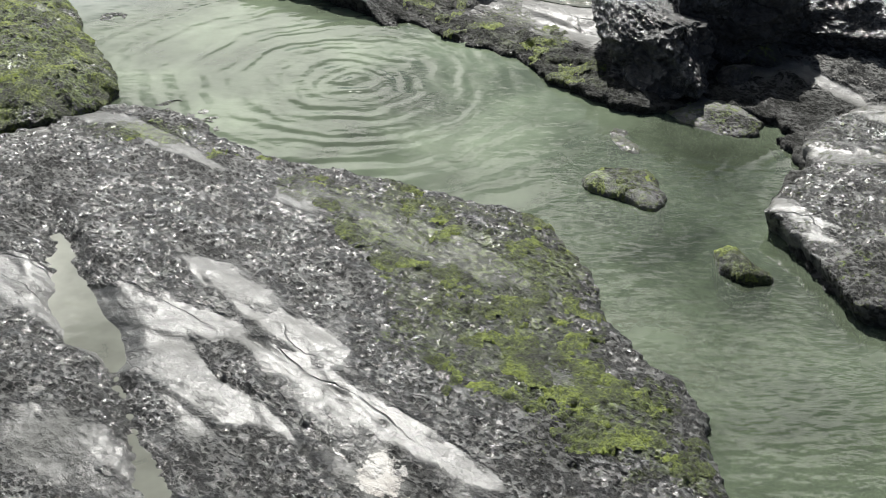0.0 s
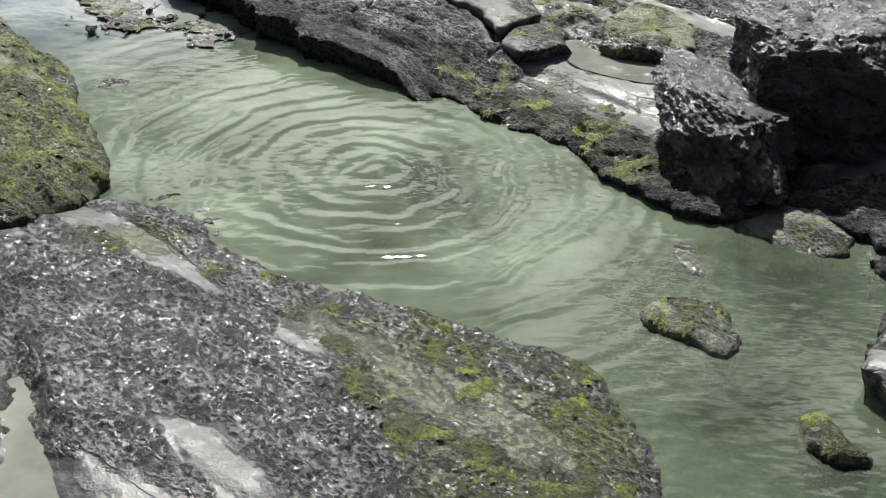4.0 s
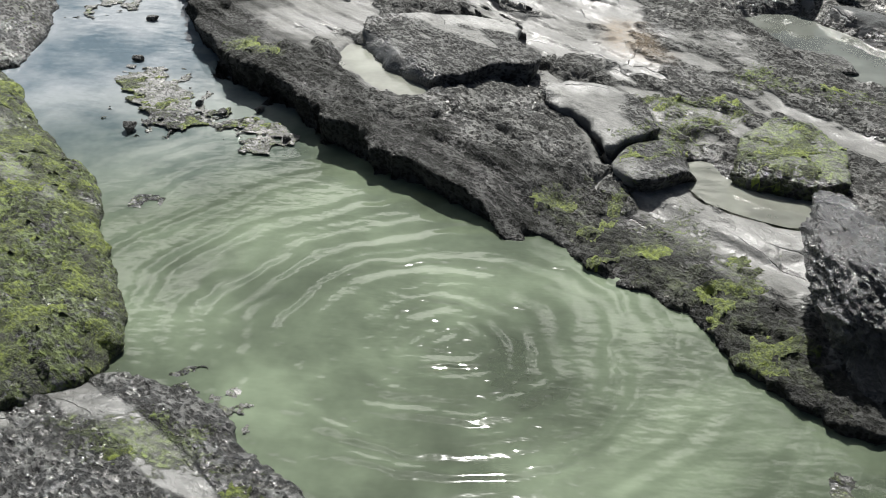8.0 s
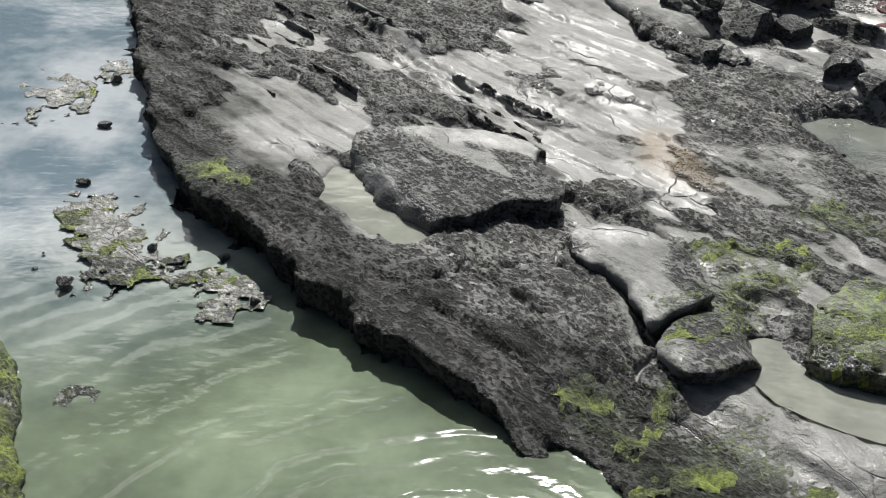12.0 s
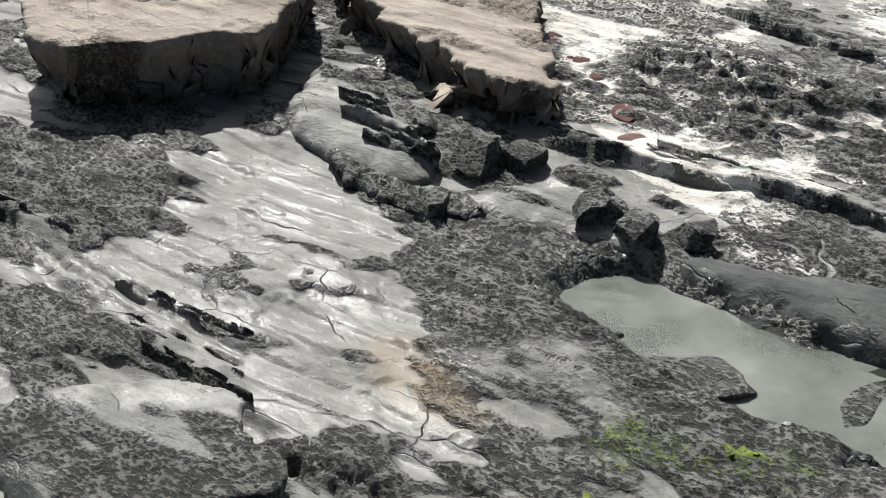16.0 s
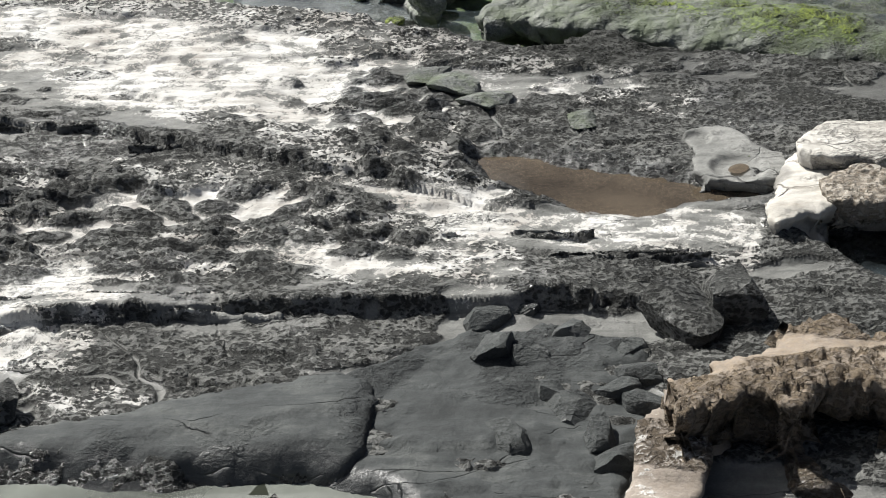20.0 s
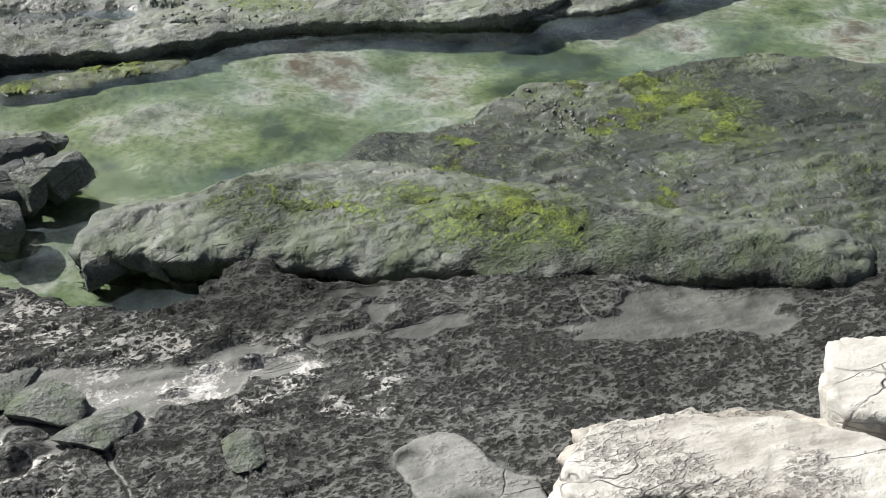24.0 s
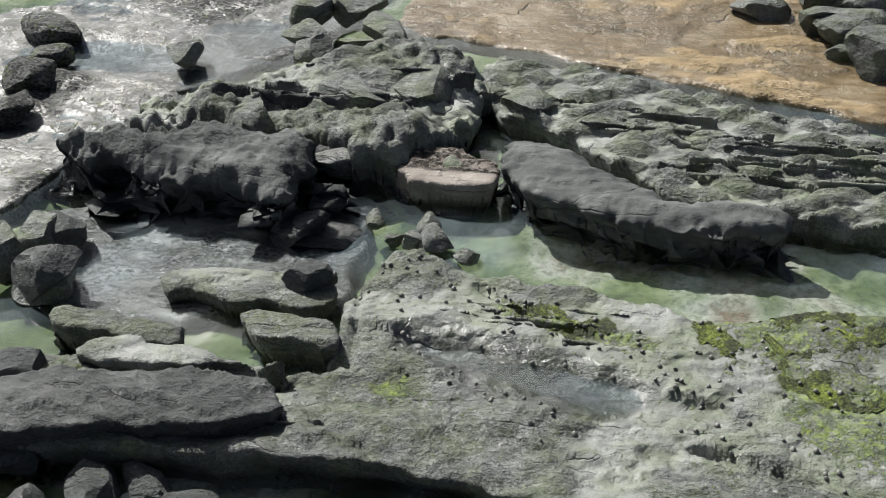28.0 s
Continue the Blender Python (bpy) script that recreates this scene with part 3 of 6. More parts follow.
BARE = [           # smooth pale ground, free of pitted plates
    ([(9.76, 31.86), (10.67, 30.18), (10.97, 29.05), (10.2, 28.71), (9.56, 29.38), (10.06, 29.84), (9.93, 30.84), (9.5, 31.58)], 0.9, 0.2),
    ([(12.24, 28.16), (13.09, 27.19), (12.56, 26.97), (11.44, 26.53), (10.99, 27.22), (11.72, 27.96)], 0.9, 0.2),
    ([(-0.01, 28.31), (0.93, 28.18), (2.2, 28.43), (2.63, 27.44), (2.2, 26.84), (1.27, 26.7), (0.57, 27.25), (-0.06, 27.72)], 0.8, 0.3),
    ([(-1.43, 33.51), (-0.89, 33.06), (-0.39, 30.54), (0.22, 30.36), (0.43, 28.49), (0.8, 27.8), (1.45, 27.54), (2.09, 27.4), (2.6, 26.9), (1.8, 26.22), (1.21, 26.45), (0.48, 26.93), (-0.09, 27.3), (-0.55, 28.51), (-1.25, 28.66), (-1.77, 30.22), (-1.43, 31.46)], 1.0, 0.3),
    ([(-0.93, 26.78), (-0.3, 26.32), (-0.19, 25.46), (0.0, 24.15), (0.18, 23.34), (-0.03, 23.34), (-0.32, 24.88), (-0.92, 26.1)], 1.0, 0.2),
    ([(0.43, 25.98), (0.97, 25.15), (1.44, 24.31), (1.24, 24.06), (0.61, 25.06), (0.06, 25.88)], 1.0, 0.2),
    ([(-2.89, 13.08), (-2.41, 12.85), (-1.53, 11.55), (-0.78, 10.6), (-0.28, 10.09), (-0.32, 9.45), (-0.82, 9.44), (-1.21, 10.42), (-1.97, 11.34), (-2.69, 12.28)], 0.9, 0.25),
    ([(-5.46, 14.73), (-4.9, 14.17), (-4.32, 12.91), (-4.16, 12.02), (-4.7, 12.01)], 0.9, 0.3),
    ([(-4.36, 10.83), (-3.69, 10.83), (-2.78, 10.13), (-2.46, 9.48), (-3.98, 9.47)], 0.9, 0.3),
    ([(-1.73, 12.39), (-1.12, 12.4), (-1.02, 11.75), (-1.69, 11.96)], 0.9, 0.25),
    ([(-2.28, 16.2), (-0.61, 15.41), (1.21, 14.54), (1.74, 12.87), (1.84, 11.57), (0.65, 10.79), (0.04, 11.16), (-0.5, 12.4), (-0.6, 13.09), (-1.26, 14.38)], 0.5, 0.4),
    ([(-4.27, 32.00), (-3.91, 32.40), (-2.39, 30.33), (-1.32, 28.61), (-1.59, 28.33), (-2.78, 29.68)], 1.0, 0.25),
    ([(3.58, 38.63), (3.86, 34.59), (4.23, 32.53), (4.55, 31.90), (6.72, 31.19), (7.67, 30.23), (8.67, 28.43), (9.58, 27.95), (9.92, 28.31), (8.57, 30.36), (7.00, 31.68), (5.05, 32.40), (4.83, 34.07), (4.60, 36.87), (4.39, 38.71)], 1.0, 0.3),
    ([(6.49, 38.37), (8.01, 38.69), (11.93, 36.55), (11.33, 34.17), (8.13, 33.65), (6.71, 36.19)], 1.0, 0.4),
    ([(9.62, 41.91), (12.75, 37.85), (10.94, 34.73), (9.22, 34.45), (7.74, 36.51)], 1.0, 0.4),
    ([(10.15, 30.99), (11.00, 29.02), (12.18, 27.00), (11.29, 26.76), (10.01, 28.23), (10.01, 29.82)], 1.0, 0.3),
    ([(5.43, 32.33), (7.70, 30.03), (8.43, 28.94), (7.68, 29.03), (6.11, 29.97), (4.73, 31.06)], 1.0, 0.3),
    ([(14.46, 29.50), (14.86, 27.96), (12.71, 26.96), (11.08, 28.35), (11.04, 29.33), (12.04, 28.36), (13.02, 28.17)], 1.0, 0.3),
    ([(15.38, 32.33), (16.28, 29.49), (18.02, 27.20), (17.10, 26.13), (15.77, 28.06), (14.93, 28.72), (14.46, 29.50), (14.52, 30.81)], 0.3, 0.4),
    ([(10.98, 29.27), (12.45, 27.96), (12.89, 26.99), (12.35, 26.59), (11.60, 26.37), (10.19, 28.64)], 1.0, 0.2),
]
CRACKS = [         # line, width, depth
    ([(11.22, 29.47), (12.27, 28.06), (12.82, 27.14)], 0.025, 0.06),
    ([(11.08, 29.36), (12.02, 27.90), (12.37, 27.27), (12.72, 26.90)], 0.03, 0.08),
    ([(16.49, 31.79), (16.85, 30.90), (17.52, 29.92), (18.08, 29.01)], 0.2, 0.4),
    ([(18.34, 28.86), (18.95, 27.96), (19.53, 26.92)], 0.15, 0.3),
    ([(-1.99, 11.89), (-1.27, 11.20), (-0.79, 10.73), (-0.56, 10.47)], 0.04, 0.08),
    ([(-1.39, 15.87), (-1.06, 15.42), (-0.44, 14.48), (-0.15, 13.93)], 0.05, 0.06),
    ([(-2.19, 11.19), (-1.44, 10.55), (-0.86, 9.96)], 0.04, 0.08),
    ([(-6.08, 34.66), (-4.47, 32.21), (-2.74, 29.37), (-1.79, 28.19), (-1.21, 27.40), (-0.80, 26.55)], 0.13, 0.12),
    ([(-4.28, 32.10), (-2.30, 29.36), (-1.31, 28.39)], 0.06, 0.1),
    ([(-3.80, 31.61), (-2.01, 29.36), (-1.25, 28.61)], 0.1, 0.08),
    ([(-0.80, 26.66), (-0.30, 25.88), (-0.09, 24.69), (0.24, 23.57)], 0.12, 0.14),
    ([(-0.30, 26.32), (0.64, 25.45), (1.31, 24.58), (1.55, 24.31)], 0.12, 0.12),
    ([(-2.02, 24.46), (-1.30, 24.01), (-1.01, 23.66)], 0.06, 0.1),
    ([(19.21, 41.49), (20.04, 41.51), (20.43, 40.99), (20.65, 40.66)], 0.04, 0.1),
    ([(21.64, 38.87), (22.14, 38.42), (22.59, 37.71), (22.86, 37.23)], 0.06, 0.14),
    ([(20.09, 41.35), (20.94, 42.58), (21.65, 43.11)], 0.05, 0.08),
    ([(22.01, 41.69), (22.20, 40.75), (22.65, 39.92)], 0.06, 0.1),
    ([(22.68, 31.71), (22.08, 30.54), (21.42, 29.15), (20.74, 27.62)], 0.03, 0.06),
    ([(27.47, 36.02), (26.54, 34.97), (25.74, 33.48), (26.20, 32.75)], 0.06, 0.16),
]
MUD = [
    ([(0.02, 28.62), (0.59, 28.76), (0.86, 27.53), (1.26, 26.91), (0.75, 26.92), (0.12, 27.42)], 0.75, 0.25),
]
SLATY = [          # dark smooth slate
    ([(15.32, 32.48), (16.94, 30.05), (17.85, 28.67), (18.79, 26.26), (17.28, 25.9), (15.94, 27.53), (15.14, 29.35), (14.72, 30.9)], 0.4, 0.4),
]
HOLLOWS = [        # low ground below an overhang
    ([(13.25, 26.73), (14.14, 26.06), (15.26, 24.5), (13.57, 23.96), (12.79, 25.17), (12.86, 26.16)], 0.5, 0.25),
]
STEPS = [          # line (higher ground to its right), height
    ([(22.45, 39.12), (21.91, 39.96), (21.49, 40.61), (20.75, 41.50)], 0.1),
    ([(9.59, 27.43), (8.67, 28.28), (7.28, 29.51), (4.95, 31.46), (3.56, 32.55)], 0.22),
    ([(10.20, 30.83), (9.75, 31.87), (9.33, 32.78), (8.39, 35.02), (7.07, 36.91)], 0.18),
]


def cover(areas, x, y, box):
    total = np.zeros(x.shape)
    for pts, amount, soft in areas:
        p = np.array(pts)
        lo_, hi_ = p.min(0) - soft, p.max(0) + soft
        if (hi_ < box[0]).any() or (lo_ > box[1]).any():
            continue
        i0, i1 = np.searchsorted(x[0], (lo_[0], hi_[0]))
        j0, j1 = np.searchsorted(y[:, 0], (lo_[1], hi_[1]))
        if i1 <= i0 or j1 <= j0:
            continue
        sx, sy = x[j0:j1, i0:i1], y[j0:j1, i0:i1]
        k = inside_by(sx, sy, rounded(pts)) + 0.9 * soft * fbm(sx * 1.7, sy * 1.7, 3, 29)
        total[j0:j1, i0:i1] = np.maximum(total[j0:j1, i0:i1], amount * sstep(-soft, soft, k))
    return total


def relief(style, x, y, seed, amp):
    """Height of the surface over its mean plane, and how pitted it is."""
    u, v = beds(x, y)
    if style == "pit":
        broad = fbm(u * 0.35, v * 0.8, 4, seed + 13)
        lane = sstep(-0.02, -0.2, fbm(u * 0.28, v * 1.1, 4, seed + 3, 0.55))
        w = 0.5 * fbm(x * 3, y * 3, 2, seed + 2)
        f1, _ = cells(u * 6.5 + w, v * 9.0 + w, seed)
        comb = sstep(0.12, 0.5, f1 + 0.5 * fbm(u * 7, v * 10, 2, seed + 17))
        lv = 1.1 * v + 1.1 * fbm(u * 0.4, v * 0.6, 3, seed + 40)
        lk = lv - np.floor(lv)
        h = amp * (1.1 * broad + 0.5 * (sstep(0, 0.12, lk) - lk) + (1 - lane) * (0.62 * comb - 0.25) + 0.16 * fbm(x * 6, y * 6, 2, seed + 5))
        return h, np.clip(1 - 0.95 * lane, 0, 1)
    if style == "ridge":
        w = fbm(u * 0.8, v * 0.8, 2, seed)
        f1, f2 = cells(u * 1.5 + w, v * 3.2 + w * 1.5, seed)
        lump = np.clip(0.60 - f1, 0, 0.5)
        h = amp * (3.0 * lump + 0.7 * fbm(u * 1.2, v * 2.5, 4, seed) + 0.5 * fbm(x * 8, y * 8, 2, seed + 9))
        return h, np.clip(lump * 3.0, 0, 1)
    if style == "beds":
        w = fbm(x * 0.5, y * 0.5, 3, seed)
        f1, f2 = cells(u * 0.42 + 0.9 * w, v * 1.05 + 0.7 * w, seed)
        n = fbm(u * 0.35, v * 0.8, 4, seed + 31)
        joint = np.maximum(sstep(0.008, 0.03, f2 - f1), sstep(-0.02, 0.06, fbm(x * 0.8, y * 0.8, 2, seed + 36)))
        n = n + 0.28 * fbm(u * 1.6, v * 3.2, 3, seed + 33)
        plate = joint * sstep(-0.20, -0.10, n)
        lean = hash01(np.floor(u * 0.42 + 0.9 * w), np.floor(v * 1.05 + 0.7 * w), seed) - 0.5
        g1, _ = cells(u * 5.5 + w, v * 7.5, seed + 4)
        small = sstep(-0.14, -0.03, fbm(u * 4.2 + 2 * w, v * 7.0, 3, seed + 17, 0.55))
        lv = 2.3 * v + 1.3 * fbm(u * 0.22, v * 0.5, 3, seed + 40)
        lk = lv - np.floor(lv)
        tread = (sstep(0, 0.1, lk) - lk) * sstep(-0.2, 0.1, fbm(u * 0.25, v * 0.5, 2, seed + 44))
        h = amp * (0.45 * plate * (small - 0.8) + 0.9 * plate - 0.9 + 1.2 * n + 0.5 * plate * lean + 0.75 * plate * (np.clip(g1, 0, 0.7) - 0.4) + 0.6 * tread + 0.12 * fbm(x * 7, y * 7, 2, seed + 3))
        return h, plate
    w = fbm(x * 1.1, y * 1.1, 2, seed + 2)
    f1, _ = cells(u * 1.5 + 1.4 * w, v * 2.6 + w, seed)
    g1, _ = cells(u * 4.0 + 2 * w, v * 6.0 + 2 * w, seed + 6)
    part_ = sstep(-0.1, 0.2, fbm(x * 0.7, y * 0.7, 2, seed + 8))
    lv = 1.5 * v + 1.8 * fbm(u * 0.45, v * 0.8, 5, seed + 40, 0.6)
    lk = lv - np.floor(lv)
    tread = 0.75 * (sstep(0, 0.17, lk) - lk) * sstep(-0.25, 0.05, fbm(u * 0.4, v * 0.8, 2, seed + 44))
    h = min(amp, 0.09) * tread + amp * (1.3 * fbm(u * 0.5, v * 0.9, 4, seed) + part_ * (0.7 * np.clip(f1, 0, 0.8) + 0.28 * np.clip(g1, 0, 0.8)) - 0.3 + 0.25 * fbm(x * 9, y * 9, 2, seed + 3))
    return h, 0.1 + 0.65 * part_


def grid_mesh(name, X, Y, Z, keep, masks, material, centre):
    """A mesh over the kept points of a grid, with its cover masks."""
    ny, nx = X.shape
    face = keep[:-1, :-1] & keep[1:, :-1] & keep[:-1, 1:] & keep[1:, 1:]
    idx = np.arange(ny * nx).reshape(ny, nx)
    quads = np.stack([idx[:-1, :-1][face], idx[:-1, 1:][face], idx[1:, 1:][face], idx[1:, :-1][face]], 1)
    used, quads = np.unique(quads, return_inverse=True)
    quads = quads.reshape(-1, 4)
    co = np.stack([X.ravel()[used] - centre[0], Y.ravel()[used] - centre[1], Z.ravel()[used] - centre[2]], 1)
    me = bpy.data.meshes.new(name)
    me.vertices.add(len(co))
    me.vertices.foreach_set("co", co.astype(np.float32).ravel())
    me.loops.add(quads.size)
    me.loops.foreach_set("vertex_index", quads.astype(np.int32).ravel())
    me.polygons.add(len(quads))
    me.polygons.foreach_set("loop_start", np.arange(0, quads.size, 4, dtype=np.int32))
    me.polygons.foreach_set("use_smooth", np.ones(len(quads), bool))
    me.update(calc_edges=True)
    for key, val in masks.items():
        at = me.attributes.new(key, "FLOAT", "POINT")
        at.data.foreach_set("value", np.broadcast_to(val, X.shape).ravel()[used].astype(np.float32))
    me.materials.append(material)
    return me


def patches(on, least):
    """The joined patches of a grid mask that hold at least that many points."""
    left, out = on.copy(), []
    ny, nx = on.shape
    for j, i in zip(*np.nonzero(on)):
        if not left[j, i]:
            continue
        left[j, i] = False
        stack, got = [(j, i)], []
        while stack:
            q = stack.pop()
            got.append(q)
            for r in ((q[0] + 1, q[1]), (q[0] - 1, q[1]), (q[0], q[1] + 1), (q[0], q[1] - 1)):
                if 0 <= r[0] < ny and 0 <= r[1] < nx and left[r]:
                    left[r] = False
                    stack.append(r)
        if len(got) >= least:
            m = np.zeros(on.shape, bool)
            m[tuple(np.array(got).T)] = True
            out.append(m)
    return out


def slab(name, pts, top, material=ROCK, base=-0.45, step=0.05, rise=0.0, reach=1.0, soft=0.035, wall=0.2, under=0.16, steep=0.9,
         tilt=(0, 0), style="pit", amp=0.05, rag=0.06, seed=1, moss=0.0, wet=0.4, white=0.0, brown=0.0, pit=1.0, holes=0.0, field=None, edge=0.0, face=0.06,
         carve=True, shelf=None, mat=True, label="", category="rock", group="", kind=""):
    """A body of rock with a worn top, a ragged edge and a wall down to base."""
    poly = rounded(pts)
    lo, hi = poly.min(0) - wall - 0.1, poly.max(0) + wall + 0.1
    X, Y = np.meshgrid(np.arange(lo[0], hi[0], step), np.arange(lo[1], hi[1], step))
    d = inside_by(X, Y, poly) + rag * 2.0 * fbm(X * 2.2, Y * 2.2, 4, seed + 50, 0.6) + holes * 2.0 * fbm(X * 3.1, Y * 3.1, 3, seed + 70, 0.7)
    gy, gx = np.gradient(d, step)
    gl = np.maximum(np.hypot(gx, gy), 0.3)
    ins, out = np.maximum(d, 0), np.maximum(-d, 0)
    c = poly.mean(0)
    h, pitted = relief(style, X, Y, seed, amp)
    Z = top + tilt[0] * (X - c[0]) + tilt[1] * (Y - c[1]) + rise * (1 - np.exp(-ins / reach)) - soft * np.exp(-ins / max(soft, 0.02)) + h
    if field:
        Z = Z + field(X, Y, ins)
    box = (lo, hi)
    moss_m = np.maximum(cover(MOSS, X, Y, box), moss)
    white_m = cover(WHITE, X, Y, box)
    rid = cover(RIDGED, X, Y, box)
    wet_m, weed = np.full(X.shape, wet), np.zeros(X.shape)
    brown_m, dull = np.maximum(cover(MUD, X, Y, box), brown), cover(SLATY, X, Y, box)
    if style in ("beds", "pit"):
        bu, bv = beds(X, Y)
        bare = np.maximum(cover(BARE, X, Y, box) * (1 - 0.75 * sstep(0.02, 0.16, fbm(bu * 0.9, bv * 2.0, 4, seed + 61, 0.6))), 0.75 * dull)
        Z = Z - 0.7 * h * bare
        pitted = pitted * (1 - 0.93 * bare)
        lv = 4.2 * bv + 1.6 * fbm(bu * 0.16, bv * 0.45, 3, seed + 66)
        lk = lv - np.floor(lv)
        Z = Z + 0.02 * bare * (sstep(0, 0.12, lk) - lk) * sstep(-0.15, 0.1, fbm(bu * 0.3, bv * 0.6, 2, seed + 67))
    if style == "beds":
        wet_m = wet_m * (1 - 0.35 * pitted)
    if edge:
        # weed along the rim; over the wall it doubles as painted shade
        weed = sstep(edge * 1.2, edge * 0.6, ins + 1.2 * fbm(X * 1.3, Y * 1.3, 4, seed + 5, 0.6))
        pitted = np.maximum(pitted, sstep(edge, edge * 0.4, ins + 0.5 * fbm(X, Y, 3, seed + 4)))
    weed = np.maximum(weed, dull)
    if rid.any() and style != "pit":
        h2, p2 = relief("ridge", X, Y, seed + 3, 0.09)
        Z = Z + rid * h2
        pitted = np.maximum(pitted, rid * p2)
        white_m = white_m - rid * 0.85 * sstep(0.2, 0.6, p2)
    wet_m = wet_m * (1 - 0.95 * np.clip(white_m, 0, 1))
    pitted = pitted * (1 - 0.6 * np.clip(white_m, 0, 1))
    if kind == "structure":
        for line, w, dep in CRACKS:
            dl, _ = near_line(X, Y, line)
            Z = Z - dep * np.exp(-((dl + 0.12 * fbm(X * 2.5, Y * 2.5, 3, 3)) / w) ** 2)
        for line, hh in STEPS:
            dl, sd = near_line(X, Y, line)
            dl = np.maximum(-dl * sd + 0.12 * fbm(X * 2, Y * 2, 3, 8), 0)
            on = (dl > 0)
            Z = Z + hh * on * sstep(0, 0.09, dl) * np.exp(-dl / 0.9)
    if kind == "structure":
        Z = Z - cover(HOLLOWS, X, Y, box)
    if carve:
        for pp, level, depth in POOLS:
            p = np.array(pp)
            if (p.max(0) < lo).any() or (p.min(0) > hi).any():
                continue
            k = inside_by(X, Y, rounded(pp)) + 0.12 * fbm(X * 3, Y * 3, 3, 77)
            f = sstep(-0.25, 0.35, k)
            rim = sstep(-0.9, -0.45, k) * (1 - sstep(-0.2, 0.0, k))
            Z = Z + rim * np.maximum(level + 0.035 + 0.3 * h - Z, 0)
            Z = np.where(k > -0.3, Z * (1 - f) + (level - depth + h * 0.6) * f, Z)
            wet_m = np.maximum(wet_m, sstep(-0.35, 0.0, k))
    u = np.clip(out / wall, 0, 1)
    Z = Z * (1 - u) + base * u + 0.05 * np.sin(u * math.pi) * fbm(X * 5, Y * 5, 2, seed + 9)
    pull = steep * out + under * u
    Xs, Ys = X + gx / gl * pull, Y + gy / gl * pull
    wob = face * np.minimum(3 * u, 1) * fbm((X + Y) * 3, Z * 6 + (X - Y) * 2, 3, seed + 21)
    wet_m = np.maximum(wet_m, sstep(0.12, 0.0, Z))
    # walls get darker and glossier towards their foot
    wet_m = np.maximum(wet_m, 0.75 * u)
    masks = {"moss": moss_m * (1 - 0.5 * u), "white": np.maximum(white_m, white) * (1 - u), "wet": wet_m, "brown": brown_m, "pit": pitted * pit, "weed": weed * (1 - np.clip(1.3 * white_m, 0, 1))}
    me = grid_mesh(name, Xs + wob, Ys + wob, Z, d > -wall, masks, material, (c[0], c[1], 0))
    ob = new(name, me)
    ob.location = (c[0], c[1], 0)
    tagged(ob, label, category, group, kind)
    if mat and moss_m.max() > 0.3:
        thick = moss_m + 0.95 * fbm(X * 2.6, Y * 2.6, 4, seed + 90, 0.65) - 0.6
        tuft = np.clip(thick * 6, 0, 1) * (0.02 + 0.045 * np.abs(fbm(X * 11, Y * 11, 3, seed + 91, 0.7)))
        on = (thick > -0.03) & (u <= 0.55) & (Z > -0.02)
        for piece in patches(on, 90):
            a = new("algae", grid_mesh("algae", Xs + wob, Ys + wob, Z - 0.014 + tuft, piece, {}, ALGAE, (c[0], c[1], 0)))
            a.parent = ob
            a["label"] = "mat of bright green algae"
    return ob


def layers(parent, pts, count, z, material, seed, length=(0.9, 2.6), width=(0.16, 0.4), white=0.0, moss=0.0, wet=0.25):
    """Thin worn layers of rock that lie along the beds on a larger body, as its parts."""
    rnd_, poly = random.Random(seed), rounded(pts)
    lo, hi = poly.min(0), poly.max(0)
    made = 0
    for _ in range(count * 12):
        if made >= count:
            break
        c = np.array([rnd_.uniform(lo[0], hi[0]), rnd_.uniform(lo[1], hi[1])])
        if inside_by(np.array([c[0]]), np.array([c[1]]), poly)[0] < 0.25:
            continue
        half, wide, bend = rnd_.uniform(*length) / 2, rnd_.uniform(*width), rnd_.uniform(-0.12, 0.12)
        near, farther = [], []
        for t in (-1, -0.6, -0.2, 0.2, 0.6, 1):
            along_, sag = t * half, bend * t * t + rnd_.uniform(-0.05, 0.05)
            w = wide * (1 - 0.75 * t * t)
            near.append((c[0] + along_ * SU[0] - (sag - w * 0.5) * SU[1] * -1, c[1] + along_ * SU[1] + (sag - w * 0.5) * SU[0]))
            farther.append((c[0] + along_ * SU[0] - (sag + w * 0.5) * SU[1] * -1, c[1] + along_ * SU[1] + (sag + w * 0.5) * SU[0]))
        ob = slab("layer", near + farther[::-1], z + rnd_.uniform(-0.02, 0.05), material, base=z - 0.3, step=0.03, wall=0.12, under=0.1, soft=0.02, style="smooth", amp=0.04,
                  rag=0.03, seed=seed + made * 7, white=white, moss=moss, wet=wet, mat=False, carve=False, category="")
        spot = ob.location.copy()
        ob.parent = parent
        ob.location = spot - parent.location
        made += 1


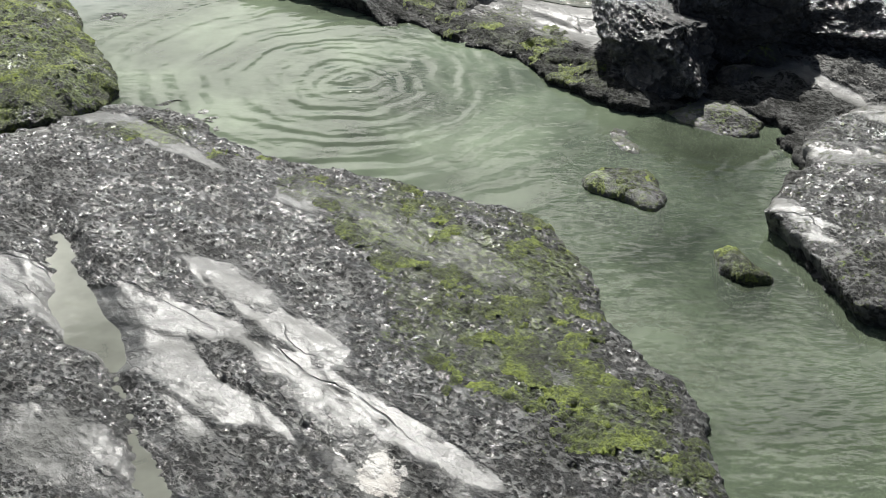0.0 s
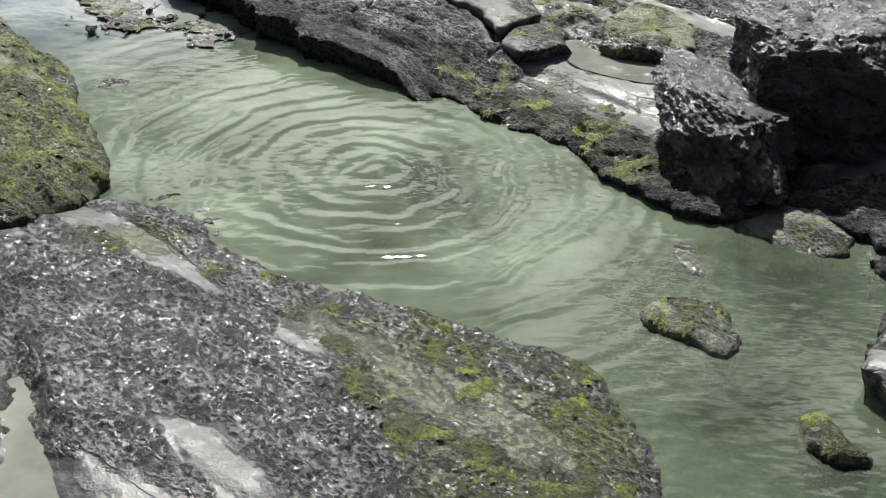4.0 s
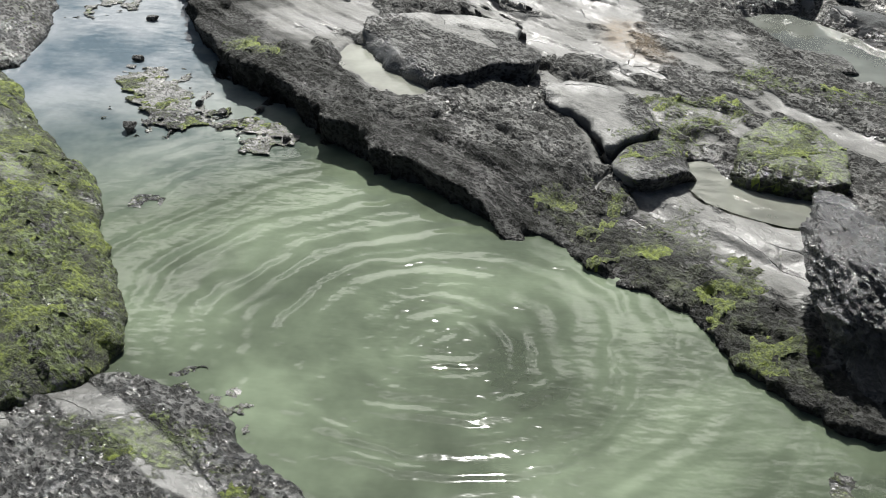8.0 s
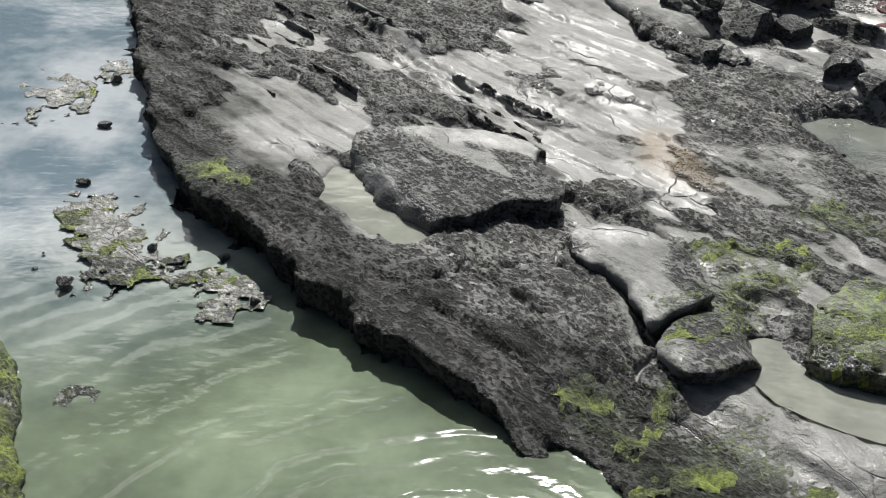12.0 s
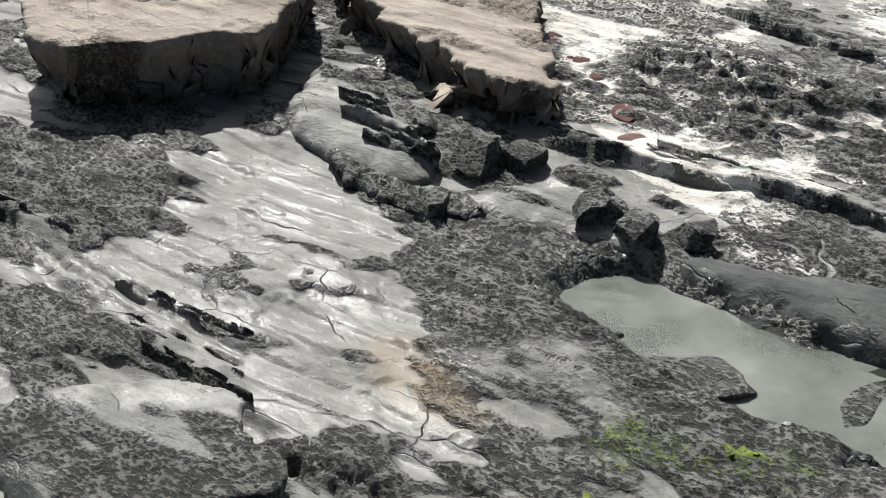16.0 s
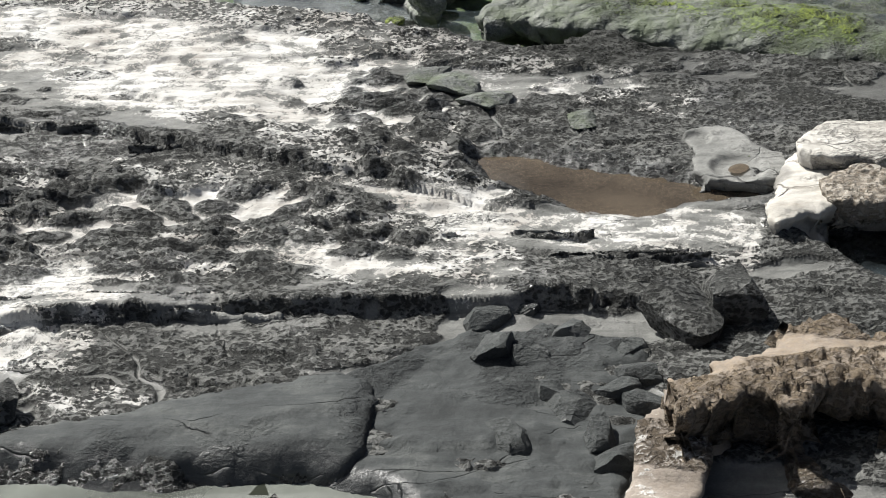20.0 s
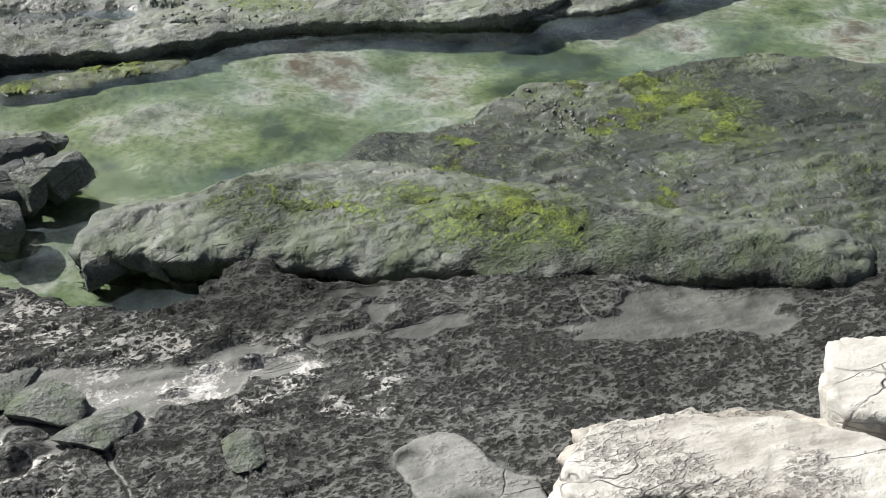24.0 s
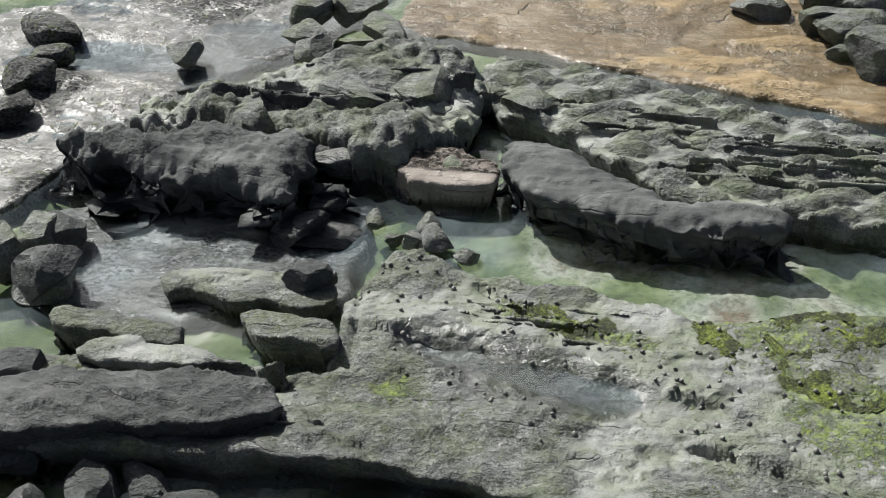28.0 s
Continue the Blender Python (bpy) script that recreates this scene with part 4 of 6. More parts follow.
def boulder(name, at, size, turn=0.0, seed=1, material=ROCK, sink=0.25, cuts=15, rough=0.05, moss=0.0, wet=0.4, white=0.0, brown=0.0, pit=0.6,
            label="", category="boulder", group="", detail=4):
    """A broken block: a ball cut by planes, worn and roughened, sunk a little in what it lies on."""
    rnd = random.Random(seed)
    bm = bmesh.new()
    bmesh.ops.create_icosphere(bm, subdivisions=detail, radius=1.0)
    planes = [(Vector((rnd.gauss(0, 1), rnd.gauss(0, 1), rnd.gauss(0, 0.8))).normalized(), rnd.uniform(0.42, 0.78)) for _ in range(cuts)]
    planes.append((Vector((rnd.uniform(-0.25, 0.25), rnd.uniform(-0.25, 0.25), 1)).normalized(), rnd.uniform(0.55, 0.75)))
    off = Vector((rnd.uniform(0, 50), rnd.uniform(0, 50), rnd.uniform(0, 50)))
    for v in bm.verts:
        for n, dist in planes:
            over = v.co.dot(n) - dist
            if over > 0:
                v.co -= n * over
        k = 1 + rough * 1.6 * noise.noise(v.co * 2.2 + off) + rough * noise.noise(v.co * 5 + off) + rough * 0.8 * (0.5 - abs(noise.noise(v.co * 9 + off))) + rough * 0.5 * noise.noise(v.co * 19 + off) + rough * 0.3 * noise.noise(v.co * 37 + off)
        v.co *= k
        v.co = Vector((v.co.x * size[0] * 0.7, v.co.y * size[1] * 0.7, v.co.z * size[2] * 0.8))
    low = min(v.co.z for v in bm.verts)
    for v in bm.verts:
        v.co.z -= low
    me = bpy.data.meshes.new(name)
    bm.to_mesh(me)
    bm.free()
    n = len(me.vertices)
    co = np.empty(n * 3, np.float32)
    me.vertices.foreach_get("co", co)
    co = co.reshape(-1, 3)
    tops = sstep(0.2, 0.8, co[:, 2] / max(size[2], 0.05))
    for key, val in (("moss", moss * np.ones(n)), ("white", white * tops), ("wet", np.maximum(wet, 1 - 2 * tops) if wet > 0.3 else wet * np.ones(n)), ("brown", brown * np.ones(n)), ("pit", pit * np.ones(n))):
        a = me.attributes.new(key, "FLOAT", "POINT")
        a.data.foreach_set("value", np.asarray(val, np.float32))
    me.polygons.foreach_set("use_smooth", np.ones(len(me.polygons), bool))
    me.set_sharp_from_angle(angle=radians(28))
    me.materials.append(material)
    ob = new(name, me)
    ob.matrix_world = pose(at[0], at[1], at[2] - sink * size[2], 0, 0, turn)
    return tagged(ob, label, category, group)


def grown(pts, by):
    """An outline pushed outwards."""
    p = rounded(pts)
    e = np.roll(p, -1, 0) - np.roll(p, 1, 0)
    n = np.stack([e[:, 1], -e[:, 0]], 1) / np.linalg.norm(e, axis=1)[:, None]
    x, y = p.T
    area = (x * np.roll(y, -1) - np.roll(x, -1) * y).sum()
    return p + n * by * (1 if area > 0 else -1)


def water(name, pts, level, material, label, category="water", kind="structure"):
    """A still sheet of water over an outline."""
    bm = bmesh.new()
    bm.faces.new([bm.verts.new((x, y, level)) for x, y in pts])
    bmesh.ops.triangulate(bm, faces=bm.faces[:])
    bmesh.ops.recalc_face_normals(bm, faces=bm.faces[:])
    if bm.faces[:][0].normal.z < 0:
        bmesh.ops.reverse_faces(bm, faces=bm.faces[:])
    me = bpy.data.meshes.new(name)
    bm.to_mesh(me)
    bm.free()
    me.materials.append(material)
    return tagged(new(name, me), label, category, "", kind)


# ---- ground under the water, to the horizon ----
def terrace(x, y):
    """Low worn steps in the bed, with curling edges."""
    u, v = beds(x, y)
    t = 2.2 * v * 0.35 + 1.6 * fbm(u * 0.28, v * 0.5, 2, 41)
    k = t - np.floor(t)
    return 0.09 * (sstep(0.0, 0.1, k) - k)


far = np.array([-900, -400, -180, -80, -40, -24])
ax = np.concatenate([far, np.arange(-14, 36, 0.11), -far[::-1] + 15])
ay = np.concatenate([far, np.arange(4, 60, 0.11), -far[::-1] + 40])
GX, GY = np.meshgrid(ax, ay)
GZ = -0.42 + 0.2 * sstep(12, 19, GX) * sstep(30, 38, GY) + terrace(GX, GY) + 0.16 * fbm(GX * 0.5, GY * 0.5, 2, 5)
ground = new("ground", grid_mesh("ground", GX, GY, GZ, np.ones(GX.shape, bool), {}, BED, (0, 0, 0)))
tagged(ground, "sea bed of sand and green algae under the pools", "ground", "", "structure")

water("water_main", [(-400, -400), (7, -400), (7, 20.5), (2, 20.5), (2, 25), (-4, 30), (-6, 400), (-400, 400)], 0.0, W_MAIN, "silty green tide pool water with ripples")
water("water_clear", [(7, -400), (400, -400), (400, 400), (-6, 400), (-4, 50), (13, 33), (7, 20.5)], 0.0, W_CLEAR, "clear shallow tide pool water over green algae")


def platform_field(x, y, d):
    s = x * 0.73 - y * 0.69
    low = sstep(-17.0, -15.4, s) * sstep(24.5, 22.0, y + 0.3 * (x - 2))
    return 0.48 - low * (0.42 - 0.1 * np.clip(d, 0, 2.5)) - 0.2 * sstep(0.5, 4, d) * (1 - low) + 0.12 * fbm(x * 0.3, y * 0.3, 3, 12)


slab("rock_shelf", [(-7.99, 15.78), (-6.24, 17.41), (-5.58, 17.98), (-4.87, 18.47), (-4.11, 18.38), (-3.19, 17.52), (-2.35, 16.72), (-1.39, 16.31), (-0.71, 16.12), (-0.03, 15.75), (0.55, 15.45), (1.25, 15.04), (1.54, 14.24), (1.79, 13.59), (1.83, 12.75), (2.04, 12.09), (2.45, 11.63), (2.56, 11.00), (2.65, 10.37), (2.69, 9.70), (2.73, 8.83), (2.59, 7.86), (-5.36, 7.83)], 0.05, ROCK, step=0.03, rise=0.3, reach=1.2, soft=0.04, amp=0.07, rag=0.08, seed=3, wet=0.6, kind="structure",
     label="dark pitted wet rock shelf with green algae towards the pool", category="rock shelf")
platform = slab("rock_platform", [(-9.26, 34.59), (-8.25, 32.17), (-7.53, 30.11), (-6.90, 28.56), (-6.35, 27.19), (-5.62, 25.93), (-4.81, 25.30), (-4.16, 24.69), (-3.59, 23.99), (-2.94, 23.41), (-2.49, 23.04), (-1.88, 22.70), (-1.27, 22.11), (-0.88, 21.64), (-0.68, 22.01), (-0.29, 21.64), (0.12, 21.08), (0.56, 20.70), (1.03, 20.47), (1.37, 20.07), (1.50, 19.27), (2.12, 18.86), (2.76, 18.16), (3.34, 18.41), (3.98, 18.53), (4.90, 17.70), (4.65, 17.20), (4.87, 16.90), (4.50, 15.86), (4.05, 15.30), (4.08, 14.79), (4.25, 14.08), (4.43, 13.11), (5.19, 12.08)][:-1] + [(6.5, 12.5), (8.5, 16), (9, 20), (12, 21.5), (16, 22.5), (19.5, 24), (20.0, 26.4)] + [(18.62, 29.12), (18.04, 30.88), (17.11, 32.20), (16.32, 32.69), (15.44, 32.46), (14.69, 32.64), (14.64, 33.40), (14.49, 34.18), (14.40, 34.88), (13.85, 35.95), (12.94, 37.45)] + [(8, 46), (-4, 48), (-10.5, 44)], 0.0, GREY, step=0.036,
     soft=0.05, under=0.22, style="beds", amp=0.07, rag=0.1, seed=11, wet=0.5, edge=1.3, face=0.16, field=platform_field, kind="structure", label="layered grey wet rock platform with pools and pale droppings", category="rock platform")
slab("mossy_rock", [(-11.08, 25.26), (-9.19, 26.06), (-8.63, 25.36), (-7.90, 24.15), (-7.14, 23.21), (-6.51, 22.65), (-6.15, 22.07), (-5.90, 21.22), (-5.40, 20.34), (-4.98, 19.31), (-4.83, 18.68), (-5.03, 18.15), (-5.42, 17.76), (-5.99, 17.45), (-6.91, 17.07)], 0.05, ROCK, rise=0.5, reach=0.7, seed=5, amp=0.09, moss=0.62, label="low rock covered in bright green algae beside the pool")
slab("mossy_rock", [(-13.86, 31.85), (-9.89, 30.37), (-9.05, 27.90), (-8.93, 26.79), (-8.91, 25.94), (-10.65, 25.31)], 0.05, ROCK, rise=0.4, reach=0.7, seed=6, moss=0.25, label="low dark rock at the edge of the channel")
slab("rock_slab", [(-3.62, 27.31), (-3.53, 27.57), (-3.02, 27.76), (-2.55, 27.76), (-1.89, 27.81), (-1.27, 27.41), (-1.17, 26.67), (-0.79, 26.20), (-0.90, 25.77), (-1.51, 25.88), (-1.78, 25.46), (-2.28, 25.26), (-2.79, 25.58), (-3.14, 25.90), (-3.49, 26.58)], 0.6, ROCK, base=0.1, under=0.12, seed=7, amp=0.05, wet=0.3, label="thick dark pitted slab with a curved edge over a puddle", category="rock slab")
slab("rock_slab", [(-0.78, 25.49), (-0.37, 25.59), (0.05, 25.59), (0.61, 25.08), (0.86, 24.42), (0.87, 24.15), (0.52, 23.82), (0.18, 23.49), (-0.01, 23.82), (-0.21, 24.61), (-0.66, 24.80)], 0.48, ROCK, base=0.1, seed=8, amp=0.05, label="dark honeycombed rock slab", category="rock slab")
slab("rock_slab", [(0.26, 23.45), (0.47, 23.86), (0.80, 23.94), (1.21, 23.85), (1.37, 23.45), (1.27, 23.06), (0.69, 22.77), (0.27, 23.07)], 0.42, GREY, base=0.1, seed=9, style="smooth", amp=0.04, moss=0.3, label="pale grey slab flecked with green algae", category="rock slab")
slab("mossy_block", [(1.86, 23.81), (2.12, 24.23), (2.37, 24.68), (2.81, 24.68), (3.22, 24.05), (3.34, 23.31), (3.18, 22.72), (2.20, 22.94), (1.80, 23.25)], 0.5, ROCK, base=0.0, seed=10, amp=0.05, moss=0.6, label="flat rock block covered in green algae")
slab("islet", [(1.80, 16.25), (2.12, 16.54), (2.70, 16.42), (2.88, 16.03), (2.90, 15.55), (2.65, 15.24), (2.15, 15.69), (1.83, 15.95)], 0.03, ROCK, rise=0.15, reach=0.3, steep=0.2, seed=12, moss=0.6, label="small algae-covered rock islet in the pool", category="islet")
slab("islet", [(3.20, 18.69), (3.69, 19.20), (4.22, 18.77), (4.71, 18.54), (4.56, 17.60), (4.03, 17.45), (3.53, 17.83), (3.33, 18.18)], 0.03, ROCK, rise=0.08, reach=0.3, steep=0.2, seed=13, moss=0.45, label="flat algae-covered rock islet in the pool", category="islet")
slab("islet", [(2.28, 17.74), (2.53, 17.85), (2.75, 17.30), (2.76, 16.85), (2.52, 16.94), (2.35, 17.33)], 0.0, ROCK, rise=0.06, reach=0.3, steep=0.2, seed=14, moss=0.45, label="narrow algae-covered rock at the water's edge", category="islet")
slab("islet", [(3.19, 14.23), (3.55, 14.40), (3.80, 13.91), (3.92, 13.53), (3.52, 13.49), (3.17, 13.75)], 0.03, ROCK, rise=0.25, reach=0.3, steep=0.5, seed=15, moss=0.6, label="small round mossy rock in the pool", category="islet")
slab("smooth_slab", [(3.61, 29.89), (3.95, 29.88), (4.57, 29.55), (5.13, 29.25), (5.75, 28.92), (6.52, 28.51), (7.12, 28.07), (6.85, 27.44), (6.14, 27.02), (5.72, 27.33), (4.94, 28.10), (4.14, 28.94), (3.60, 29.50)], 0.3, TAR, base=-0.3, seed=16, style="smooth", amp=0.05, steep=0.5, wall=0.4, wet=0.15, rise=0.15, reach=0.4, label="smooth dark slate-grey rock sloping into the pool", category="rock slab")
slab("smooth_slab", [(3.35, 30.76), (4.36, 29.74), (5.34, 29.36), (6.17, 28.59), (7.20, 28.12), (8.13, 28.08), (8.85, 27.60), (9.66, 26.39), (8.92, 25.67), (7.35, 24.83), (6.45, 24.71), (5.58, 26.61), (4.70, 27.94), (3.69, 29.18), (2.99, 30.00)], 0.26, TAR, base=-0.3, seed=60, style="smooth", amp=0.09, wall=0.4, steep=0.5, wet=0.15, label="dark slate-grey rock below the ledge", category="rock slab")
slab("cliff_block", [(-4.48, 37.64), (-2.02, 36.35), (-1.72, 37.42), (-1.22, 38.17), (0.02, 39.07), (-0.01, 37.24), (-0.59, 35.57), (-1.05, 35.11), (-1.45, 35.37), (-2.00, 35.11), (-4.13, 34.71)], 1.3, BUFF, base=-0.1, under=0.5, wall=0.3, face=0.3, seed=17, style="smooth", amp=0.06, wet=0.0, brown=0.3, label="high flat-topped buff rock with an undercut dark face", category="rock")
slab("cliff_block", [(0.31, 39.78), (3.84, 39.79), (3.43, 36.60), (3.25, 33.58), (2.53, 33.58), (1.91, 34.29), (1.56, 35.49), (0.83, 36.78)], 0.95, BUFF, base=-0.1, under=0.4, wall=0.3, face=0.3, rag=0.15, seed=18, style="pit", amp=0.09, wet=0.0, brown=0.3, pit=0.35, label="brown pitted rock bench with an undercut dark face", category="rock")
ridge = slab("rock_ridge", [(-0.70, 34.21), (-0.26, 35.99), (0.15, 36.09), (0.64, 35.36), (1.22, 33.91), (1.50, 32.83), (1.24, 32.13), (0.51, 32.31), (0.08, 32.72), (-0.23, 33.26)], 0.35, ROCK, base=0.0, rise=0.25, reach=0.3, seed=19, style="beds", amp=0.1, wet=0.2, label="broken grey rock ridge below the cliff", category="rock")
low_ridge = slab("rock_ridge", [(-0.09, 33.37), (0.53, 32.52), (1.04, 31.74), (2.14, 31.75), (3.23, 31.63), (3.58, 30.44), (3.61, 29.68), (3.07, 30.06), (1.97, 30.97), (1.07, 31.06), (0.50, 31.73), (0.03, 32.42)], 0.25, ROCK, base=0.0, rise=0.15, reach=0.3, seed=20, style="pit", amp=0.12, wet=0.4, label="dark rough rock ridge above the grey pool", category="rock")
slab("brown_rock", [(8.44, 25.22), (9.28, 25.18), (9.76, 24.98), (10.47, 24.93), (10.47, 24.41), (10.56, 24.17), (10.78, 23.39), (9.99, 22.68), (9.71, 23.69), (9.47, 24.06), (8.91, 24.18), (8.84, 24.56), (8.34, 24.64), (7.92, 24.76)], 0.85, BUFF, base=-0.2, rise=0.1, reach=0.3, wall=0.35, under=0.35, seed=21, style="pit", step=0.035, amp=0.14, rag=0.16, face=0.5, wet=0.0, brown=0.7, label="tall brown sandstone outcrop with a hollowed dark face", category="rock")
slab("brown_rock", [(8.77, 25.57), (9.08, 25.39), (8.63, 24.80), (7.63, 24.21), (6.77, 24.27), (7.41, 24.87)], 0.5, BUFF, base=-0.2, wall=0.3, seed=56, style="pit", amp=0.1, wet=0.0, white=0.35, brown=0.3, label="pale pitted foot of the sandstone outcrop", category="rock")
slab("rock_bank", [(4.80, 16.88), (4.89, 16.12), (4.00, 15.00), (4.08, 14.53), (4.33, 13.99), (4.53, 12.93), (4.85, 12.53), (5.78, 11.94), (8.23, 17.92), (6.43, 18.20), (5.53, 17.80)], 0.25, ROCK, base=-0.3, seed=57, rise=0.15, reach=0.5, amp=0.09, moss=0.3, wet=0.5, label="dark wet rock bank with green algae at the pool's edge", category="rock")
slab("rock_apron", [(-6.53, 27.63), (-5.77, 26.18), (-4.87, 25.41), (-4.04, 24.69), (-3.30, 23.83), (-2.50, 23.06), (-1.80, 22.58), (-1.13, 22.02), (-0.58, 21.79), (-0.63, 22.19), (-1.46, 22.96), (-2.61, 23.79), (-3.79, 24.87), (-5.05, 26.11), (-6.12, 27.11)], -0.03, BUFF, base=-0.4, wall=0.2, seed=58, style="smooth", amp=0.03, wet=0.8, brown=0.8, moss=0.35, mat=False, label="golden weed-covered rim of rock at the waterline", category="rock")
block = slab("sandstone_block", [(12.41, 26.64), (13.11, 27.15), (13.79, 27.41), (14.63, 27.65), (15.20, 27.59), (15.54, 27.19), (16.09, 26.48), (16.39, 25.60), (16.27, 24.63), (16.13, 23.72), (14.97, 23.45), (14.42, 24.65), (14.02, 25.08), (13.84, 25.88), (13.44, 26.30), (12.83, 26.43)], 0.6, CREAM, base=-0.5, wall=0.35, under=0.45, soft=0.08, seed=22, style="smooth", amp=0.04, rag=0.1, face=0.2, wet=0.0, brown=0.15, step=0.03, label="large pale sandstone block with a honeycombed face", category="rock")
tier = slab("top_layer", [(13.88, 27.35), (14.53, 27.51), (14.88, 27.41), (15.70, 26.35), (16.01, 25.51), (16.01, 24.60), (15.94, 23.72), (15.44, 23.61), (14.98, 24.87), (14.53, 25.89), (14.27, 26.51), (13.88, 26.84)], 0.86, CREAM, base=0.45, wall=0.14, under=0.1, soft=0.04, seed=122, style="smooth", amp=0.04, rag=0.06, face=0.1, wet=0.0, step=0.03, carve=False, category="")
face_ = slab("honeycomb", [(13.43, 26.67), (13.98, 26.68), (14.52, 26.48), (14.70, 25.99), (14.31, 25.78), (13.72, 25.78), (13.30, 26.12), (13.17, 26.42)], 0.66, CREAM, base=0.3, wall=0.14, under=0.1, soft=0.04, seed=123, style="pit", amp=0.07, rag=0.06, wet=0.0, brown=0.55, step=0.025, carve=False, category="")
for piece_, what in ((tier, "smooth cream upper layer of the block"), (face_, "honeycombed brown patch")):
    spot = piece_.location.copy()
    piece_.parent = block
    piece_.location = spot - block.location
    piece_["label"] = what
slab("sandstone_block", [(16.99, 25.87), (17.32, 25.88), (17.66, 25.28), (17.72, 24.45), (16.65, 24.18), (16.13, 25.24), (16.27, 25.66)], 0.95, CREAM, base=0.0, wall=0.3, seed=23, style="smooth", amp=0.05, wet=0.0, white=0.0, label="pale sandstone block with straight cracks", category="rock")
def ring_hollows(x, y, d):
    total = 0.0
    for cx, cy, r in ((13.61, 27.94, 0.40), (13.99, 28.90, 0.24)):
        q = np.hypot(x - cx, (y - cy))
        total = total - 0.06 * sstep(r, r * 0.7, q) + 0.012 * np.exp(-((q - r) / 0.05) ** 2) - 0.01 * np.exp(-((q - 0.55 * r) / 0.04) ** 2)
    return total


water("puddle", [(cx + 0.17 * math.cos(a), cy + 0.11 * math.sin(a)) for cx, cy in [(13.63, 27.95)] for a in np.linspace(0, 6.1, 28)], 0.385, W_BROWN, "small brown puddle in a ringed hollow", "puddle", "")
slab("ring_slab", [(14.10, 29.19), (14.55, 29.02), (14.66, 28.72), (14.40, 28.07), (14.40, 27.65), (13.73, 27.37), (13.44, 27.48), (12.98, 28.22), (13.64, 28.69)], 0.42, GREY, base=0.0, seed=24, field=ring_hollows, carve=False, step=0.03, style="smooth", amp=0.03, wet=0.1, label="smooth grey slab with round weathered hollows", category="rock slab")
slab("mossy_ledge", [(15.38, 34.58), (15.66, 34.64), (16.31, 34.70), (16.77, 34.35), (17.30, 33.96), (17.79, 33.76), (18.27, 33.30), (18.94, 32.77), (19.28, 31.95), (19.41, 30.89), (19.58, 29.55), (19.74, 28.29), (20.06, 27.14), (20.42, 26.04), (19.19, 25.80), (18.70, 26.78), (18.29, 27.80), (17.79, 28.81), (17.35, 29.86), (17.08, 30.70), (16.44, 31.75), (16.18, 32.56), (15.89, 33.08), (15.65, 33.79), (15.40, 34.20)], 0.52, LEDGE, base=-0.3, under=0.4, wall=0.3, soft=0.15, rise=0.2, reach=0.5, face=0.2, seed=25, style="smooth", amp=0.1, wet=0.25, label="long dark ledge with green algae and an undercut front", category="rock ledge")
slab("reef_flat", [(20.35, 33.40), (20.71, 33.12), (21.18, 32.58), (21.72, 32.14), (22.34, 32.24), (23.02, 32.13), (23.59, 31.60), (23.99, 30.81), (24.72, 30.57), (25.66, 29.77), (26.48, 29.01), (27.10, 25.69), (20.53, 24.82), (19.49, 26.90), (19.14, 28.65), (19.69, 29.90), (19.31, 31.96), (19.34, 33.19)], 0.06, LEDGE, base=-0.4, steep=0.1, wall=0.5, seed=26, style="smooth", amp=0.07, moss=0.36, wet=0.45, kind="structure", label="low grey reef flat with algae and shells", category="reef")
slab("reef_flat", [(24.29, 34.69), (25.58, 33.45), (26.75, 32.00), (29.46, 31.00), (33.15, 29.99), (31.51, 34.47), (28.90, 36.80), (25.45, 35.99)], 0.12, SLATE, base=-0.4, under=0.2, wall=0.25, seed=59, style="smooth", amp=0.08, wet=0.3, moss=0.15, kind="structure", label="low grey reef flat at the edge of the sea", category="reef")
reef = slab("reef_flat", [(16.09, 42.57), (17.47, 41.40), (18.55, 40.51), (19.87, 39.45), (20.49, 38.45), (21.49, 37.47), (22.35, 37.21), (23.34, 36.30), (24.42, 34.56), (25.45, 32.92), (28.73, 32.97), (29.26, 34.79), (26.65, 36.22), (26.43, 37.26), (25.90, 38.25), (25.06, 39.14), (23.68, 39.54), (23.41, 40.40), (22.87, 41.03), (21.99, 42.02), (21.84, 42.89), (20.72, 42.50), (20.09, 41.78), (19.74, 41.43), (18.86, 42.28), (17.71, 43.25), (16.62, 43.66)], 0.28, SLATE, base=-0.4, under=0.25, wall=0.3, step=0.045, seed=27, style="smooth", amp=0.12, moss=0.2, wet=0.3, kind="structure", label="layered grey reef flat with algae patches and snails", category="reef")
slab("rock_slab", [(18.99, 44.18), (19.29, 44.34), (19.88, 44.00), (20.38, 43.50), (20.73, 43.28), (20.82, 42.97), (20.48, 42.43), (20.11, 42.69), (19.97, 43.00), (19.73, 43.10), (19.26, 43.78), (18.97, 43.84)], 0.22, SLATE, base=-0.4, under=0.15, seed=41, style="smooth", amp=0.05, wet=0.15, step=0.035, label="flat grey slab lying in a shallow pool", category="rock slab")
slab("rock_slab", [(17.68, 44.04), (17.98, 44.00), (18.31, 43.63), (18.38, 43.38), (18.87, 42.85), (18.66, 42.53), (18.29, 42.91), (18.16, 43.25), (17.59, 43.65)], 0.4, SLATE, base=-0.2, under=0.15, seed=42, style="smooth", amp=0.06, wet=0.2, step=0.035, label="thin grey slab with a dark undercut", category="rock slab")
